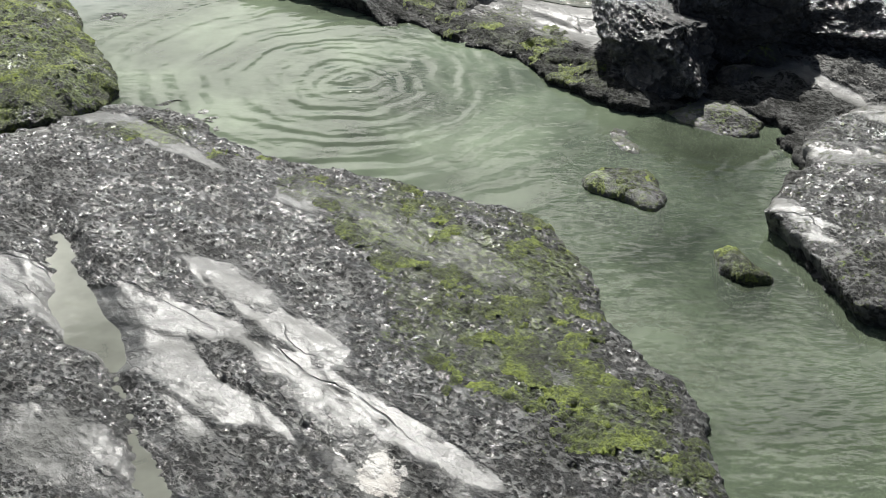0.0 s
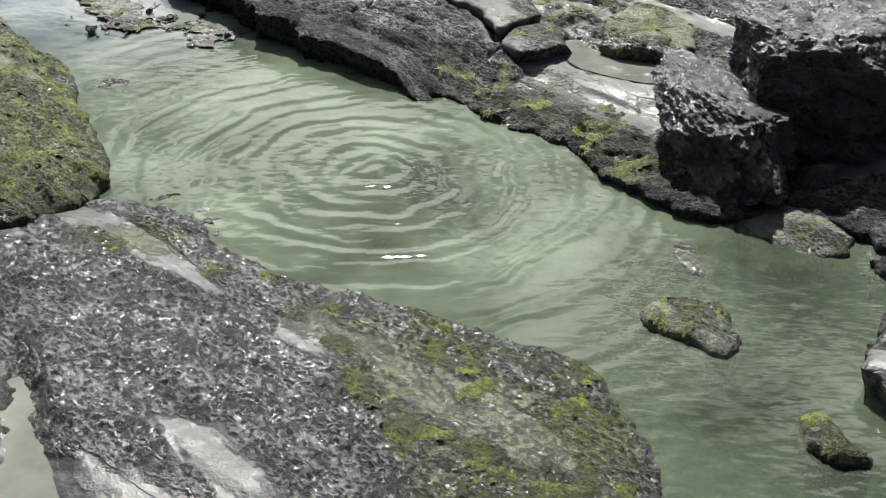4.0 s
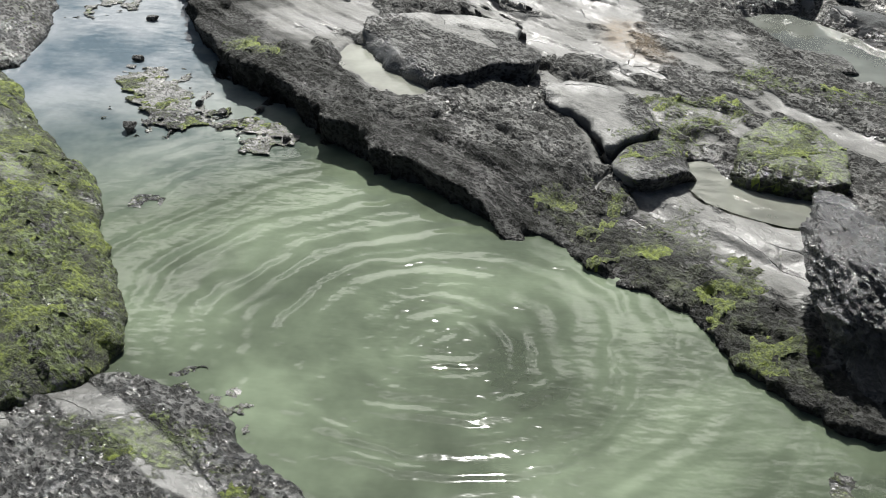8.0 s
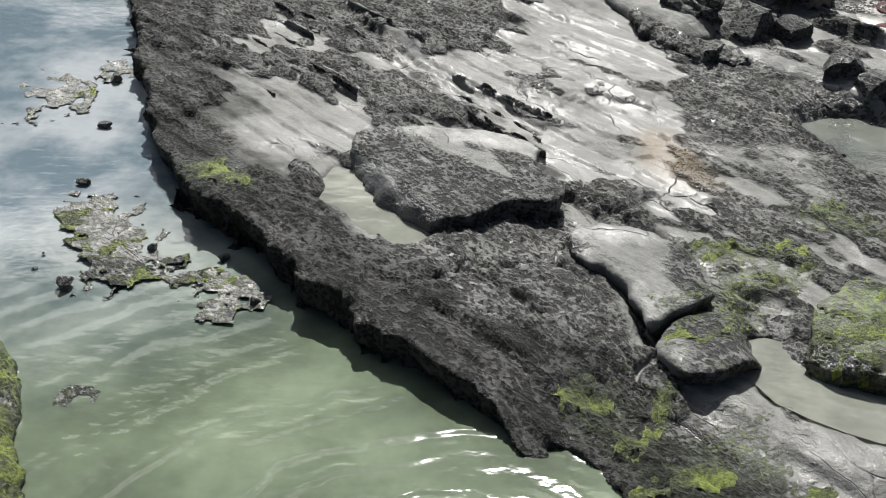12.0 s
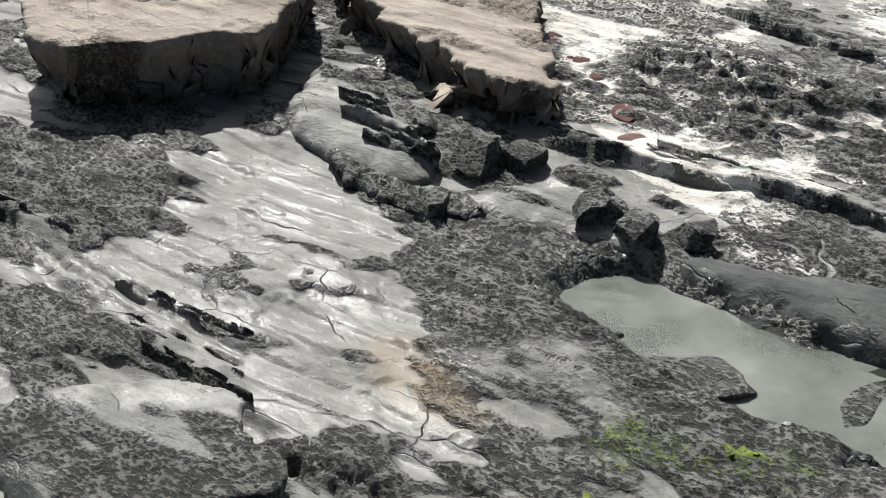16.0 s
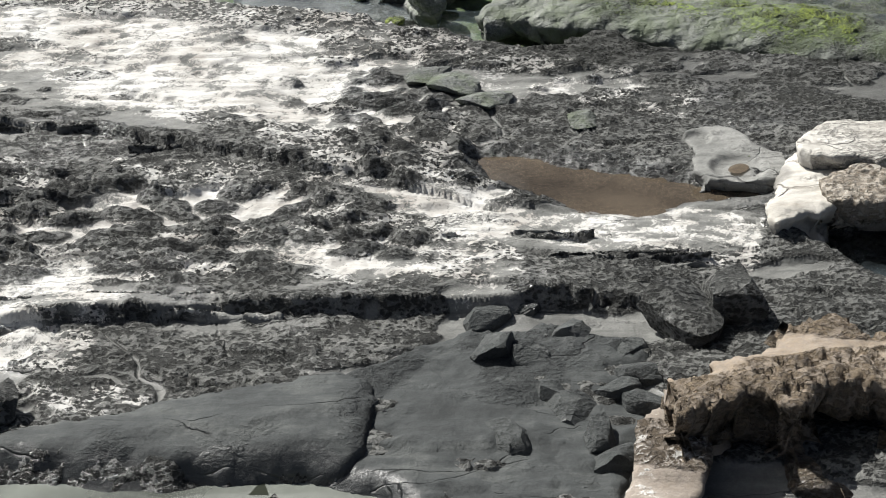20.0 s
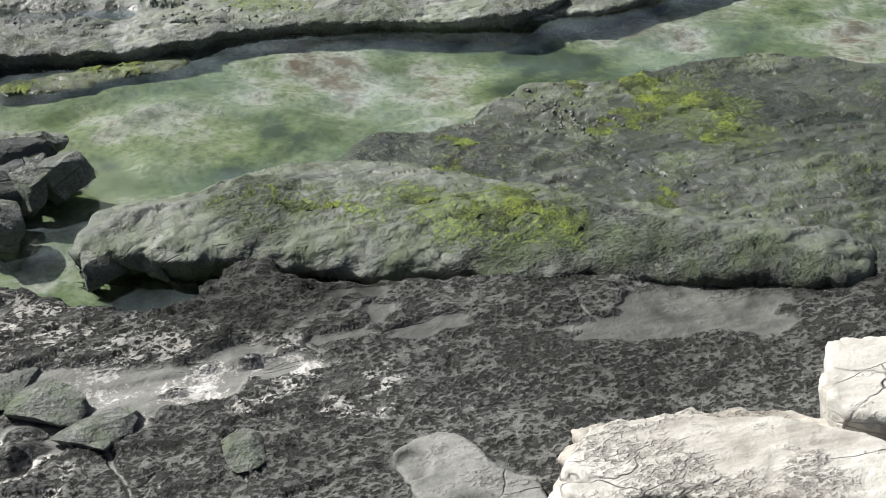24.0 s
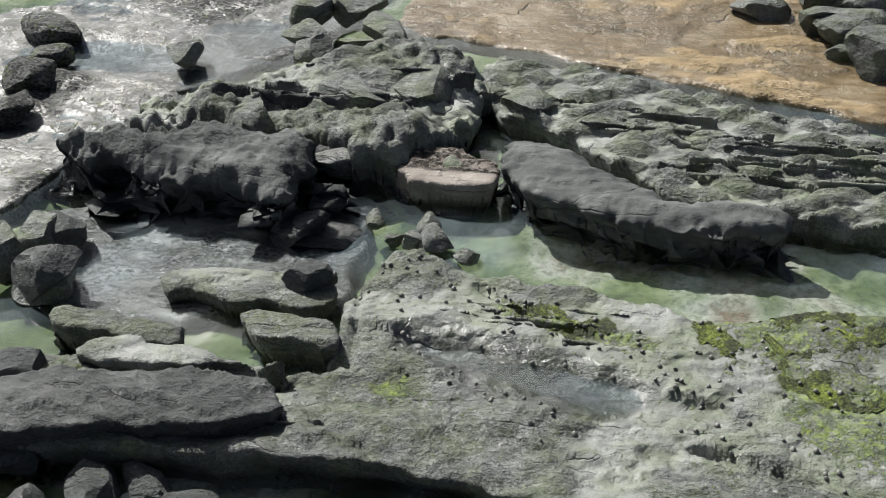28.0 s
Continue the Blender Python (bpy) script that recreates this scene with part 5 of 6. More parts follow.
slab("rock_slab", [(19.42, 42.85), (19.63, 42.84), (19.99, 42.45), (20.28, 42.05), (20.19, 41.73), (20.00, 41.55), (19.62, 42.00), (19.40, 42.39)], 0.4, SLATE, base=-0.2, under=0.15, seed=43, style="smooth", amp=0.06, wet=0.2, moss=0.3, step=0.035, label="grey slab with a patch of green algae", category="rock slab")
slab("rock_slab", [(17.52, 43.05), (17.97, 43.08), (18.34, 42.87), (18.45, 42.50), (18.77, 42.33), (19.06, 41.83), (19.55, 41.47), (19.10, 41.63), (18.40, 42.23), (17.90, 42.58)], 0.5, SLATE, base=0.0, under=0.2, seed=44, style="smooth", amp=0.05, wet=0.2, step=0.035, label="wavy-edged thin rock layer", category="rock slab")
slab("rock_slab", [(16.21, 43.28), (16.85, 43.06), (17.33, 42.84), (17.85, 42.42), (18.71, 41.76), (19.11, 41.26), (18.96, 40.71), (18.51, 40.81), (17.94, 41.16), (17.26, 41.68), (16.80, 41.84), (16.02, 42.23)], 0.52, DARK, base=-0.3, under=0.3, wall=0.3, seed=45, style="smooth", amp=0.1, wet=0.25, step=0.04, label="thick grey rock layer over a dark hollow", category="rock slab")
slab("mossy_rock", [(19.10, 39.29), (19.89, 38.83), (20.90, 38.17), (21.63, 37.59), (21.39, 37.18), (20.95, 37.33), (20.10, 38.02), (19.73, 38.02), (19.17, 38.62), (18.99, 39.04)], 0.03, SLATE, rise=0.06, reach=0.3, steep=0.2, seed=46, moss=0.75, style="smooth", label="low rock carpeted with yellow-green algae at the pool's edge")
slab("mossy_rock", [(15.75, 41.08), (16.45, 40.76), (17.02, 40.31), (17.27, 39.84), (16.92, 39.77), (16.23, 40.36), (15.71, 40.72)], 0.03, SLATE, rise=0.05, reach=0.3, steep=0.2, seed=47, moss=0.75, style="smooth", label="low rock carpeted with yellow-green algae")
slab("rock_slab", [(17.24, 40.12), (17.79, 40.12), (18.31, 39.81), (18.31, 39.13), (18.15, 38.79), (17.65, 38.77), (17.42, 39.22), (17.25, 39.77)], 0.3, SLATE, base=-0.4, under=0.15, seed=48, amp=0.14, rag=0.14, face=0.15, style="smooth", wet=0.2, step=0.035, label="broken grey rock at the pool's edge", category="rock slab")
broken = slab("broken_rock", [(15.82, 39.14), (16.27, 39.00), (16.52, 38.47), (16.90, 38.23), (17.19, 37.97), (17.39, 37.52), (17.51, 36.96), (17.41, 36.57), (17.17, 36.48), (16.93, 36.77), (16.44, 36.52), (16.08, 36.19), (15.80, 36.52), (15.52, 36.80), (15.45, 37.60), (15.42, 38.41), (15.64, 38.91)], 0.36, SLATE, base=-0.4, rise=0.2, reach=0.3, under=0.2, soft=0.06, rag=0.12, face=0.15, seed=49, style="smooth", amp=0.1, wet=0.2, moss=0.1, step=0.03, label="broken layered grey rock between the pools", category="rock")
slab("broken_rock", [(16.65, 37.95), (16.99, 38.02), (17.35, 37.45), (17.44, 36.84), (17.18, 36.87), (16.91, 36.93), (16.72, 37.38)], 0.42, DARK, base=-0.1, under=0.25, soft=0.05, rag=0.1, seed=50, style="smooth", amp=0.1, wet=0.1, step=0.03, label="thin broken rock layer over a dark gap", category="rock")
# pale beds, their white raised to stand for sky reflected in the pools
slab("pool_bed_rock", [(14.74, 40.48), (15.60, 39.46), (15.58, 38.73), (15.66, 37.77), (15.82, 37.08), (16.28, 36.51), (15.82, 35.76), (15.44, 35.84), (15.15, 36.29), (14.72, 37.02), (14.23, 37.29), (13.42, 38.05)], -0.05, CREAM, base=-0.45, steep=0.1, wall=0.3, seed=61, style="smooth", amp=0.04, wet=0.0, white=0.55, moss=0.2, mat=False, label="pale smooth rock under shallow water", category="rock")
slab("pool_bed_rock", [(18.31, 46.98), (19.49, 46.77), (20.70, 45.46), (22.20, 44.48), (21.50, 43.57), (20.56, 42.61), (19.71, 43.42), (18.89, 43.51), (17.74, 44.87)], -0.04, CREAM, base=-0.45, steep=0.1, wall=0.3, seed=65, style="smooth", amp=0.04, wet=0.0, white=0.55, moss=0.28, mat=False, label="pale rock and yellow-green algae under shallow water", category="rock")
slab("smooth_rock", [(15.54, 36.45), (15.80, 36.52), (16.06, 36.24), (15.90, 35.79), (15.55, 35.39), (15.32, 35.64), (15.31, 36.03)], 0.2, SLATE, base=-0.4, rise=0.15, reach=0.3, soft=0.12, steep=0.6, seed=62, style="smooth", amp=0.05, wet=0.0, white=0.2, step=0.03, label="smooth pale rounded rock beside the pool", category="rock")
slab("mossy_rock", [(15.22, 37.52), (15.41, 37.59), (15.63, 37.44), (15.39, 37.11), (15.17, 37.14)], 0.1, SLATE, base=-0.4, seed=63, style="smooth", amp=0.06, moss=0.8, step=0.03, label="small rock covered in green algae in the pool")
slab("mossy_rock", [(14.74, 35.97), (14.98, 36.02), (15.15, 35.90), (14.94, 35.70), (14.71, 35.76)], 0.1, SLATE, base=-0.4, seed=64, style="smooth", amp=0.06, moss=0.7, step=0.03, label="small rock covered in green algae in the pool")
slab("rock_shelf_low", [(18.31, 53.83), (21.15, 53.53), (23.41, 53.83), (26.76, 51.34), (25.22, 49.93), (23.54, 49.20), (21.62, 49.09), (20.13, 48.35), (19.17, 47.82), (18.59, 47.29), (17.57, 46.97), (16.65, 47.29)], 0.04, GREY, base=-0.4, steep=0.2, seed=51, amp=0.1, style="smooth", wet=0.4, moss=0.3, white=0.5, step=0.06, kind="structure", label="low pale rock washed by running water", category="reef")
mass = slab("rock_mass", [(20.13, 47.81), (21.01, 48.15), (22.06, 48.09), (23.29, 47.91), (24.12, 47.81), (24.86, 47.53), (25.04, 46.40), (24.44, 45.23), (23.56, 44.62), (22.66, 44.60), (22.17, 45.23), (21.80, 46.50), (21.24, 47.12)], 0.45, SLATE, base=-0.4, under=0.15, rise=0.2, reach=0.4, soft=0.12, rag=0.2, face=0.22, seed=52, amp=0.3, step=0.04, style="smooth", wet=0.15, moss=0.12, label="broad broken grey rock mass behind the pool", category="rock")
stepped = slab("stepped_reef", [(25.12, 46.38), (25.88, 46.56), (26.33, 45.74), (26.98, 44.56), (27.79, 43.08), (28.37, 42.03), (28.78, 40.02), (27.46, 38.97), (26.72, 39.88), (25.98, 40.73), (25.13, 41.83), (25.14, 42.61), (25.14, 43.55), (25.00, 44.25), (24.69, 44.89), (24.83, 45.66)], 0.3, SLATE, base=-0.4, under=0.15, seed=53, amp=0.09, style="ridge", wet=0.15, moss=0.12, label="stepped reef of thin wavy rock layers", category="reef")
slab("gravel_flat", [(25.26, 48.89), (26.44, 47.35), (27.53, 45.17), (29.05, 42.59), (29.84, 40.30), (33.32, 41.95), (34.18, 47.38), (29.14, 51.15), (26.16, 49.99)], 0.03, GRAVEL, base=-0.4, steep=0.1, seed=54, amp=0.05, style="smooth", wet=0.3, brown=0.0, moss=0.2, mat=False, step=0.06, kind="structure", label="shallow flat of brown gravel and weed", category="reef")
slab("honeycomb_rock", [(22.70, 44.82), (22.99, 44.86), (23.48, 44.51), (23.79, 43.95), (23.51, 43.42), (23.14, 43.59), (22.73, 43.76), (22.52, 44.39)], 0.38, BUFF, base=-0.3, under=0.2, seed=55, amp=0.08, style="pit", wet=0.1, step=0.035, label="brown-grey rock pierced with small round holes", category="rock")
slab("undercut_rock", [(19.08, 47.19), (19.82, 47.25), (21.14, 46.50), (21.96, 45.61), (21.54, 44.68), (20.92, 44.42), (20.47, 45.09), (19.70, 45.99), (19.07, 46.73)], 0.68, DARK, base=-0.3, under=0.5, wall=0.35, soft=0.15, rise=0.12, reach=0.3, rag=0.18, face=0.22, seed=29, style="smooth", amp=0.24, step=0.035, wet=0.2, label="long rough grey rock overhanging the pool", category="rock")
slab("rock_block", [(24.00, 44.12), (24.41, 44.11), (24.81, 43.15), (24.69, 41.99), (25.41, 41.14), (25.83, 40.51), (25.50, 40.28), (24.23, 41.34), (23.60, 42.76), (23.56, 43.31)], 0.55, DARK, base=-0.3, under=0.35, wall=0.35, soft=0.1, rise=0.08, reach=0.3, rag=0.1, face=0.16, seed=30, style="smooth", amp=0.1, step=0.035, wet=0.2, label="straight-edged grey rock block beside the pool", category="rock")
slab("rock_slab", [(17.77, 40.35), (18.33, 40.2), (18.61, 39.76), (18.25, 39.39), (18.44, 38.97), (17.73, 38.9), (17.46, 39.07), (17.28, 39.96)], 0.18, SLATE, base=-0.4, under=0.2, wall=0.25, seed=71, style="smooth", amp=0.12, rag=0.12, face=0.15, wet=0.25, step=0.035, label="low broken grey rock under the reef edge", category="rock slab")
slab("rock_slab", [(15.57, 40.73), (16.49, 39.81), (17.38, 38.84), (17.59, 38.28), (17.01, 38.52), (16.29, 39.47), (15.96, 39.63), (15.36, 40.32)], 0.1, SLATE, base=-0.4, under=0.1, wall=0.2, seed=72, style="smooth", amp=0.09, rag=0.12, wet=0.4, moss=0.3, step=0.035, label="low worn rock ledge with algae across the pool", category="rock slab")
boulder("boulder", (3.25, 20.1, 0.1), (1.25, 2.6, 1.2), 12, 31, BLACK, cuts=9, rough=0.085, detail=6, wet=0.62, pit=1.0, label="big angular black boulder beside the pool")
boulder("boulder", (4.32, 21.34, 0.1), (2.3, 2.4, 1.25), 40, 32, BLACK, cuts=9, rough=0.085, detail=6, wet=0.62, pit=1.0, label="large wet black boulder with glossy facets")
boulder("boulder", (5.24, 22.50, 0.1), (1.8, 1.6, 1.1), 70, 33, BLACK, cuts=9, rough=0.085, detail=6, wet=0.62, pit=1.0, label="wet black boulder in a pile")
boulder("boulder", (6.42, 20.72, 0.05), (2.0, 2.2, 1.1), 20, 34, BLACK, cuts=9, rough=0.085, detail=6, wet=0.62, pit=1.0, label="wet black boulder in a pile")
boulder("boulder", (4.40, 20.69, 0.05), (2.0, 2.0, 1.3), 15, 36, BLACK, cuts=9, rough=0.085, detail=6, wet=0.62, pit=1.0, label="big angular black boulder in a pile")
boulder("boulder", (5.80, 21.72, 0.05), (2.0, 1.8, 1.4), 65, 37, BLACK, cuts=9, rough=0.085, detail=6, wet=0.62, pit=1.0, label="big angular black boulder in a pile")
boulder("boulder", (4.91, 20.00, 0.05), (0.9, 1.0, 0.6), 50, 35, BLACK, moss=0.35, label="dark boulder with green algae")

# loose rocks: place, size, turn, what they are
for k, (px, py, pz, sx, sy, sz, mat_, mo, what) in enumerate((
    (8.47, 27.40, 0.10, 0.50, 0.40, 0.35, DARK, 0.0, "broken grey rock in a heap below the ledge"),
    (8.52, 27.05, 0.10, 0.35, 0.40, 0.30, DARK, 0.0, "broken grey rock in a heap below the ledge"),
    (8.24, 26.48, 0.10, 0.45, 0.35, 0.30, DARK, 0.0, "broken grey rock in a heap below the ledge"),
    (8.15, 26.11, 0.10, 0.60, 0.50, 0.35, DARK, 0.0, "broken grey rock in a heap below the ledge"),
    (8.68, 26.04, 0.10, 0.50, 0.40, 0.30, DARK, 0.0, "broken grey rock in a heap below the ledge"),
    (8.73, 25.72, 0.10, 0.40, 0.50, 0.30, DARK, 0.0, "broken grey rock in a heap below the ledge"),
    (8.03, 25.65, 0.10, 0.40, 0.40, 0.30, DARK, 0.0, "broken grey rock in a heap below the ledge"),
    (7.42, 26.27, 0.10, 0.50, 0.40, 0.30, DARK, 0.0, "broken grey rock in a heap below the ledge"),
    (8.02, 26.98, 0.10, 0.40, 0.35, 0.30, DARK, 0.0, "broken grey rock in a heap below the ledge"),
    (8.74, 27.91, 0.10, 0.60, 0.40, 0.30, DARK, 0.0, "broken grey rock in a heap below the ledge"),
    (9.18, 26.99, 0.10, 0.50, 0.40, 0.35, DARK, 0.0, "broken grey rock in a heap below the ledge"),
    (9.31, 26.40, 0.10, 0.50, 0.45, 0.35, DARK, 0.0, "broken grey rock in a heap below the ledge"),
    (9.07, 26.06, 0.10, 0.50, 0.40, 0.30, DARK, 0.0, "broken grey rock in a heap below the ledge"),
    (7.84, 25.36, 0.10, 0.45, 0.40, 0.30, DARK, 0.0, "broken grey rock in a heap below the ledge"),
    (9.34, 27.79, 0.10, 0.50, 0.40, 0.25, DARK, 0.0, "broken grey rock in a heap below the ledge"),
    (10.17, 26.32, 0.20, 0.80, 0.70, 0.50, ROCK, 0.0, "dark rough rock block on the platform"),
    (10.75, 25.99, 0.20, 0.70, 0.60, 0.50, ROCK, 0.0, "dark rough rock block on the platform"),
    (1.85, 32.47, 0.20, 0.80, 0.70, 0.55, ROCK, 0.0, "dark rough rock on the ridge"),
    (2.43, 32.48, 0.20, 0.60, 0.60, 0.50, ROCK, 0.0, "dark rough rock on the ridge"),
    (1.34, 33.81, 0.20, 0.35, 0.40, 0.35, ROCK, 0.0, "dark rough rock on the ridge"),
    (3.05, 30.70, 0.20, 0.70, 0.80, 0.50, ROCK, 0.0, "dark rough rock on the ridge"),
    (3.45, 30.21, 0.20, 0.60, 0.60, 0.40, ROCK, 0.0, "dark rough rock on the ridge"),
    (1.16, 31.29, 0.20, 0.50, 0.50, 0.40, ROCK, 0.0, "dark rough rock on the ridge"),
    (4.07, 30.06, 0.20, 0.60, 0.60, 0.35, ROCK, 0.0, "dark rough rock on the ridge"),
    (-1.35, 36.64, 0.20, 0.55, 0.60, 0.70, BUFF, 0.0, "pale rock below the cliff"),
    (1.92, 30.14, 0.10, 0.60, 0.40, 0.30, ROCK, 0.3, "dark stone at the edge of the pool"),
    (2.60, 28.59, 0.00, 0.50, 0.40, 0.25, GREY, 0.2, "flat wet stone in the pool"),
    (3.45, 27.71, 0.00, 1.30, 0.70, 0.20, GREY, 0.2, "flat wet stone in the pool"),
    (5.10, 27.12, 0.00, 0.90, 0.50, 0.15, GREY, 0.2, "flat wet stone in the pool"),
    (16.89, 36.66, 0.10, 0.80, 0.60, 0.45, SLATE, 0.0, "smooth rounded grey boulder"),
    (17.03, 37.08, 0.10, 0.70, 0.50, 0.45, SLATE, 0.0, "smooth rounded grey boulder"),
    (16.97, 35.89, 0.10, 0.80, 0.70, 0.50, SLATE, 0.0, "smooth rounded grey boulder"),
    (16.41, 36.08, 0.10, 0.70, 0.70, 0.50, SLATE, 0.0, "smooth rounded grey boulder"),
    (15.64, 35.95, 0.10, 0.90, 0.80, 0.45, SLATE, 0.0, "smooth rounded grey boulder"),
    (16.42, 36.79, 0.10, 0.50, 0.50, 0.40, SLATE, 0.0, "smooth rounded grey boulder"),
    (17.50, 36.87, 0.10, 0.60, 0.50, 0.35, SLATE, 0.0, "smooth rounded grey boulder"),
    (15.60, 34.13, 0.10, 0.70, 0.50, 0.40, SLATE, 0.0, "smooth rounded grey boulder"),
    (17.82, 36.98, 0.10, 0.40, 0.40, 0.20, SLATE, 0.0, "smooth rounded grey boulder"),
    (18.43, 45.80, 0.10, 0.60, 0.60, 0.40, DARK, 0.0, "dark broken rock in a heap"),
    (17.99, 44.94, 0.10, 0.70, 0.70, 0.50, DARK, 0.0, "dark broken rock in a heap"),
    (17.06, 43.33, 0.10, 0.80, 0.70, 0.40, DARK, 0.0, "dark broken rock in a heap"),
    (17.06, 42.72, 0.10, 0.90, 0.70, 0.40, DARK, 0.0, "dark broken rock in a heap"),
    (20.48, 43.03, 0.10, 0.50, 0.50, 0.40, DARK, 0.0, "dark broken rock in a heap"),
    (17.87, 41.98, 0.10, 0.80, 0.60, 0.35, DARK, 0.0, "dark broken rock in a heap"),
    (23.07, 46.23, 0.10, 1.50, 1.20, 0.90, SLATE, 0.1, "grey rock behind the pool"),
    (24.09, 46.03, 0.10, 1.30, 1.00, 0.70, SLATE, 0.1, "grey rock behind the pool"),
    (25.24, 45.10, 0.10, 1.20, 0.80, 0.50, SLATE, 0.1, "grey rock behind the pool"),
    (23.58, 48.52, 0.10, 0.80, 0.60, 0.40, SLATE, 0.1, "grey rock behind the pool"),
    (21.62, 46.76, 0.10, 0.90, 0.70, 0.50, SLATE, 0.1, "grey rock behind the pool"),
    (22.32, 45.27, 0.10, 0.90, 0.50, 0.35, SLATE, 0.1, "grey rock behind the pool"),
    (21.92, 49.73, 0.10, 0.80, 0.50, 0.30, SLATE, 0.1, "grey rock behind the pool"),
    (23.30, 44.11, 0.10, 0.70, 0.40, 0.30, SLATE, 0.1, "grey rock behind the pool"),
    (25.86, 45.66, 0.10, 0.60, 0.50, 0.35, SLATE, 0.1, "grey rock behind the pool"),
    (25.86, 44.98, 0.10, 0.70, 0.40, 0.30, SLATE, 0.1, "grey rock behind the pool"),
    (24.93, 49.42, 0.20, 1.30, 0.80, 0.50, SLATE, 0.1, "thin dark rock layer"),
    (24.21, 49.66, 0.20, 0.80, 0.60, 0.40, SLATE, 0.1, "thin dark rock layer"),
    (24.79, 48.28, 0.20, 1.00, 0.60, 0.40, SLATE, 0.1, "thin dark rock layer"),
    (23.69, 49.08, 0.20, 0.70, 0.50, 0.30, SLATE, 0.1, "thin dark rock layer"),
    (30.64, 45.94, 0.00, 0.90, 0.80, 0.40, SLATE, 0.0, "grey boulder at the gravel flat"),
    (30.77, 44.86, 0.00, 0.70, 0.60, 0.50, SLATE, 0.0, "grey boulder at the gravel flat"),
    (31.01, 44.42, 0.00, 1.30, 1.00, 0.70, SLATE, 0.0, "grey boulder at the gravel flat"),
    (31.47, 45.47, 0.00, 1.00, 0.80, 0.70, SLATE, 0.0, "grey boulder at the gravel flat"),
    (30.50, 43.26, 0.00, 1.00, 0.90, 0.60, SLATE, 0.0, "grey boulder at the gravel flat"),
    (31.89, 44.87, 0.00, 1.40, 1.00, 0.60, SLATE, 0.0, "grey boulder at the gravel flat"),
    (30.39, 43.96, 0.00, 0.50, 0.40, 0.25, SLATE, 0.0, "grey boulder at the gravel flat"),
    (19.65, 50.40, 0.00, 0.70, 0.70, 0.50, ROCK, 0.3, "dark rock standing in running water"),
    (20.71, 52.08, 0.00, 1.10, 0.70, 0.45, ROCK, 0.3, "dark rock standing in running water"),
    (20.18, 51.13, 0.00, 0.70, 0.50, 0.30, ROCK, 0.3, "dark rock standing in running water"),
    (19.03, 49.59, 0.00, 0.90, 0.60, 0.35, ROCK, 0.3, "dark rock standing in running water"),
    (18.26, 45.92, 0.00, 0.80, 0.70, 0.60, SLATE, 0.2, "small grey stone in the pool"),
    (17.98, 45.05, 0.00, 0.90, 0.80, 0.50, SLATE, 0.2, "small grey stone in the pool"),
    (17.68, 45.71, 0.00, 0.70, 0.80, 0.50, SLATE, 0.2, "small grey stone in the pool"),
    (21.95, 43.97, 0.00, 0.30, 0.30, 0.20, SLATE, 0.2, "small grey stone in the pool"),
    (22.05, 43.24, 0.00, 0.35, 0.30, 0.25, SLATE, 0.2, "small grey stone in the pool"),
    (22.28, 43.08, 0.00, 0.45, 0.35, 0.25, SLATE, 0.2, "small grey stone in the pool"),
    (22.42, 42.59, 0.00, 0.30, 0.30, 0.20, SLATE, 0.2, "small grey stone in the pool"),
    (22.64, 45.36, 0.00, 0.40, 0.30, 0.20, SLATE, 0.2, "small grey stone in the pool"),
    (21.94, 43.48, 0.00, 0.30, 0.20, 0.15, SLATE, 0.2, "small grey stone in the pool"),
    (22.40, 43.40, 0.00, 0.40, 0.30, 0.20, SLATE, 0.2, "small grey stone in the pool"),
    (-6.51, 24.15, 0.00, 0.20, 0.18, 0.12, ROCK, 0.0, "small dark stone among floating algae"),
    (-7.84, 29.94, 0.00, 0.20, 0.20, 0.12, ROCK, 0.0, "small dark stone among floating algae"),
    (-7.49, 28.35, 0.00, 0.22, 0.15, 0.10, ROCK, 0.0, "small dark stone among floating algae"),
    (-7.20, 26.65, 0.00, 0.18, 0.15, 0.10, ROCK, 0.0, "small dark stone among floating algae"),
    (-5.35, 24.85, 0.00, 0.15, 0.15, 0.10, ROCK, 0.0, "small dark stone among floating algae"),
    (-5.76, 25.10, 0.00, 0.12, 0.12, 0.10, ROCK, 0.0, "small dark stone among floating algae"),
    (-4.84, 24.99, 0.00, 0.12, 0.15, 0.10, ROCK, 0.0, "small dark stone among floating algae"),
    (-6.17, 24.52, 0.00, 0.14, 0.12, 0.10, ROCK, 0.0, "small dark stone among floating algae"),
    (-4.25, 24.07, 0.00, 0.12, 0.12, 0.10, ROCK, 0.0, "small dark stone among floating algae"),
    (12.97, 32.45, 0.34, 0.80, 0.70, 0.13, SLATE, 0.0, "smooth rounded rock in the platform"),
    (12.90, 31.87, 0.34, 0.80, 0.60, 0.13, SLATE, 0.0, "smooth rounded rock in the platform"),
    (12.97, 33.17, 0.34, 0.90, 0.60, 0.13, SLATE, 0.0, "smooth rounded rock in the platform"),
    (13.49, 30.47, 0.34, 0.60, 0.50, 0.13, SLATE, 0.0, "smooth rounded rock in the platform"),
    (16.34, 37.04, 0.10, 0.75, 0.60, 0.55, DARK, 0.0, "smooth dark boulder in a heap"),
    (16.92, 36.64, 0.10, 0.80, 0.50, 0.60, DARK, 0.0, "smooth dark boulder in a heap"),
    (16.87, 36.16, 0.10, 0.70, 0.50, 0.40, DARK, 0.0, "smooth dark boulder in a heap"),
    (16.36, 36.12, 0.10, 0.70, 0.60, 0.55, DARK, 0.0, "smooth dark boulder in a heap"),
    (16.61, 36.75, 0.10, 0.50, 0.50, 0.40, DARK, 0.0, "smooth dark boulder in a heap"),
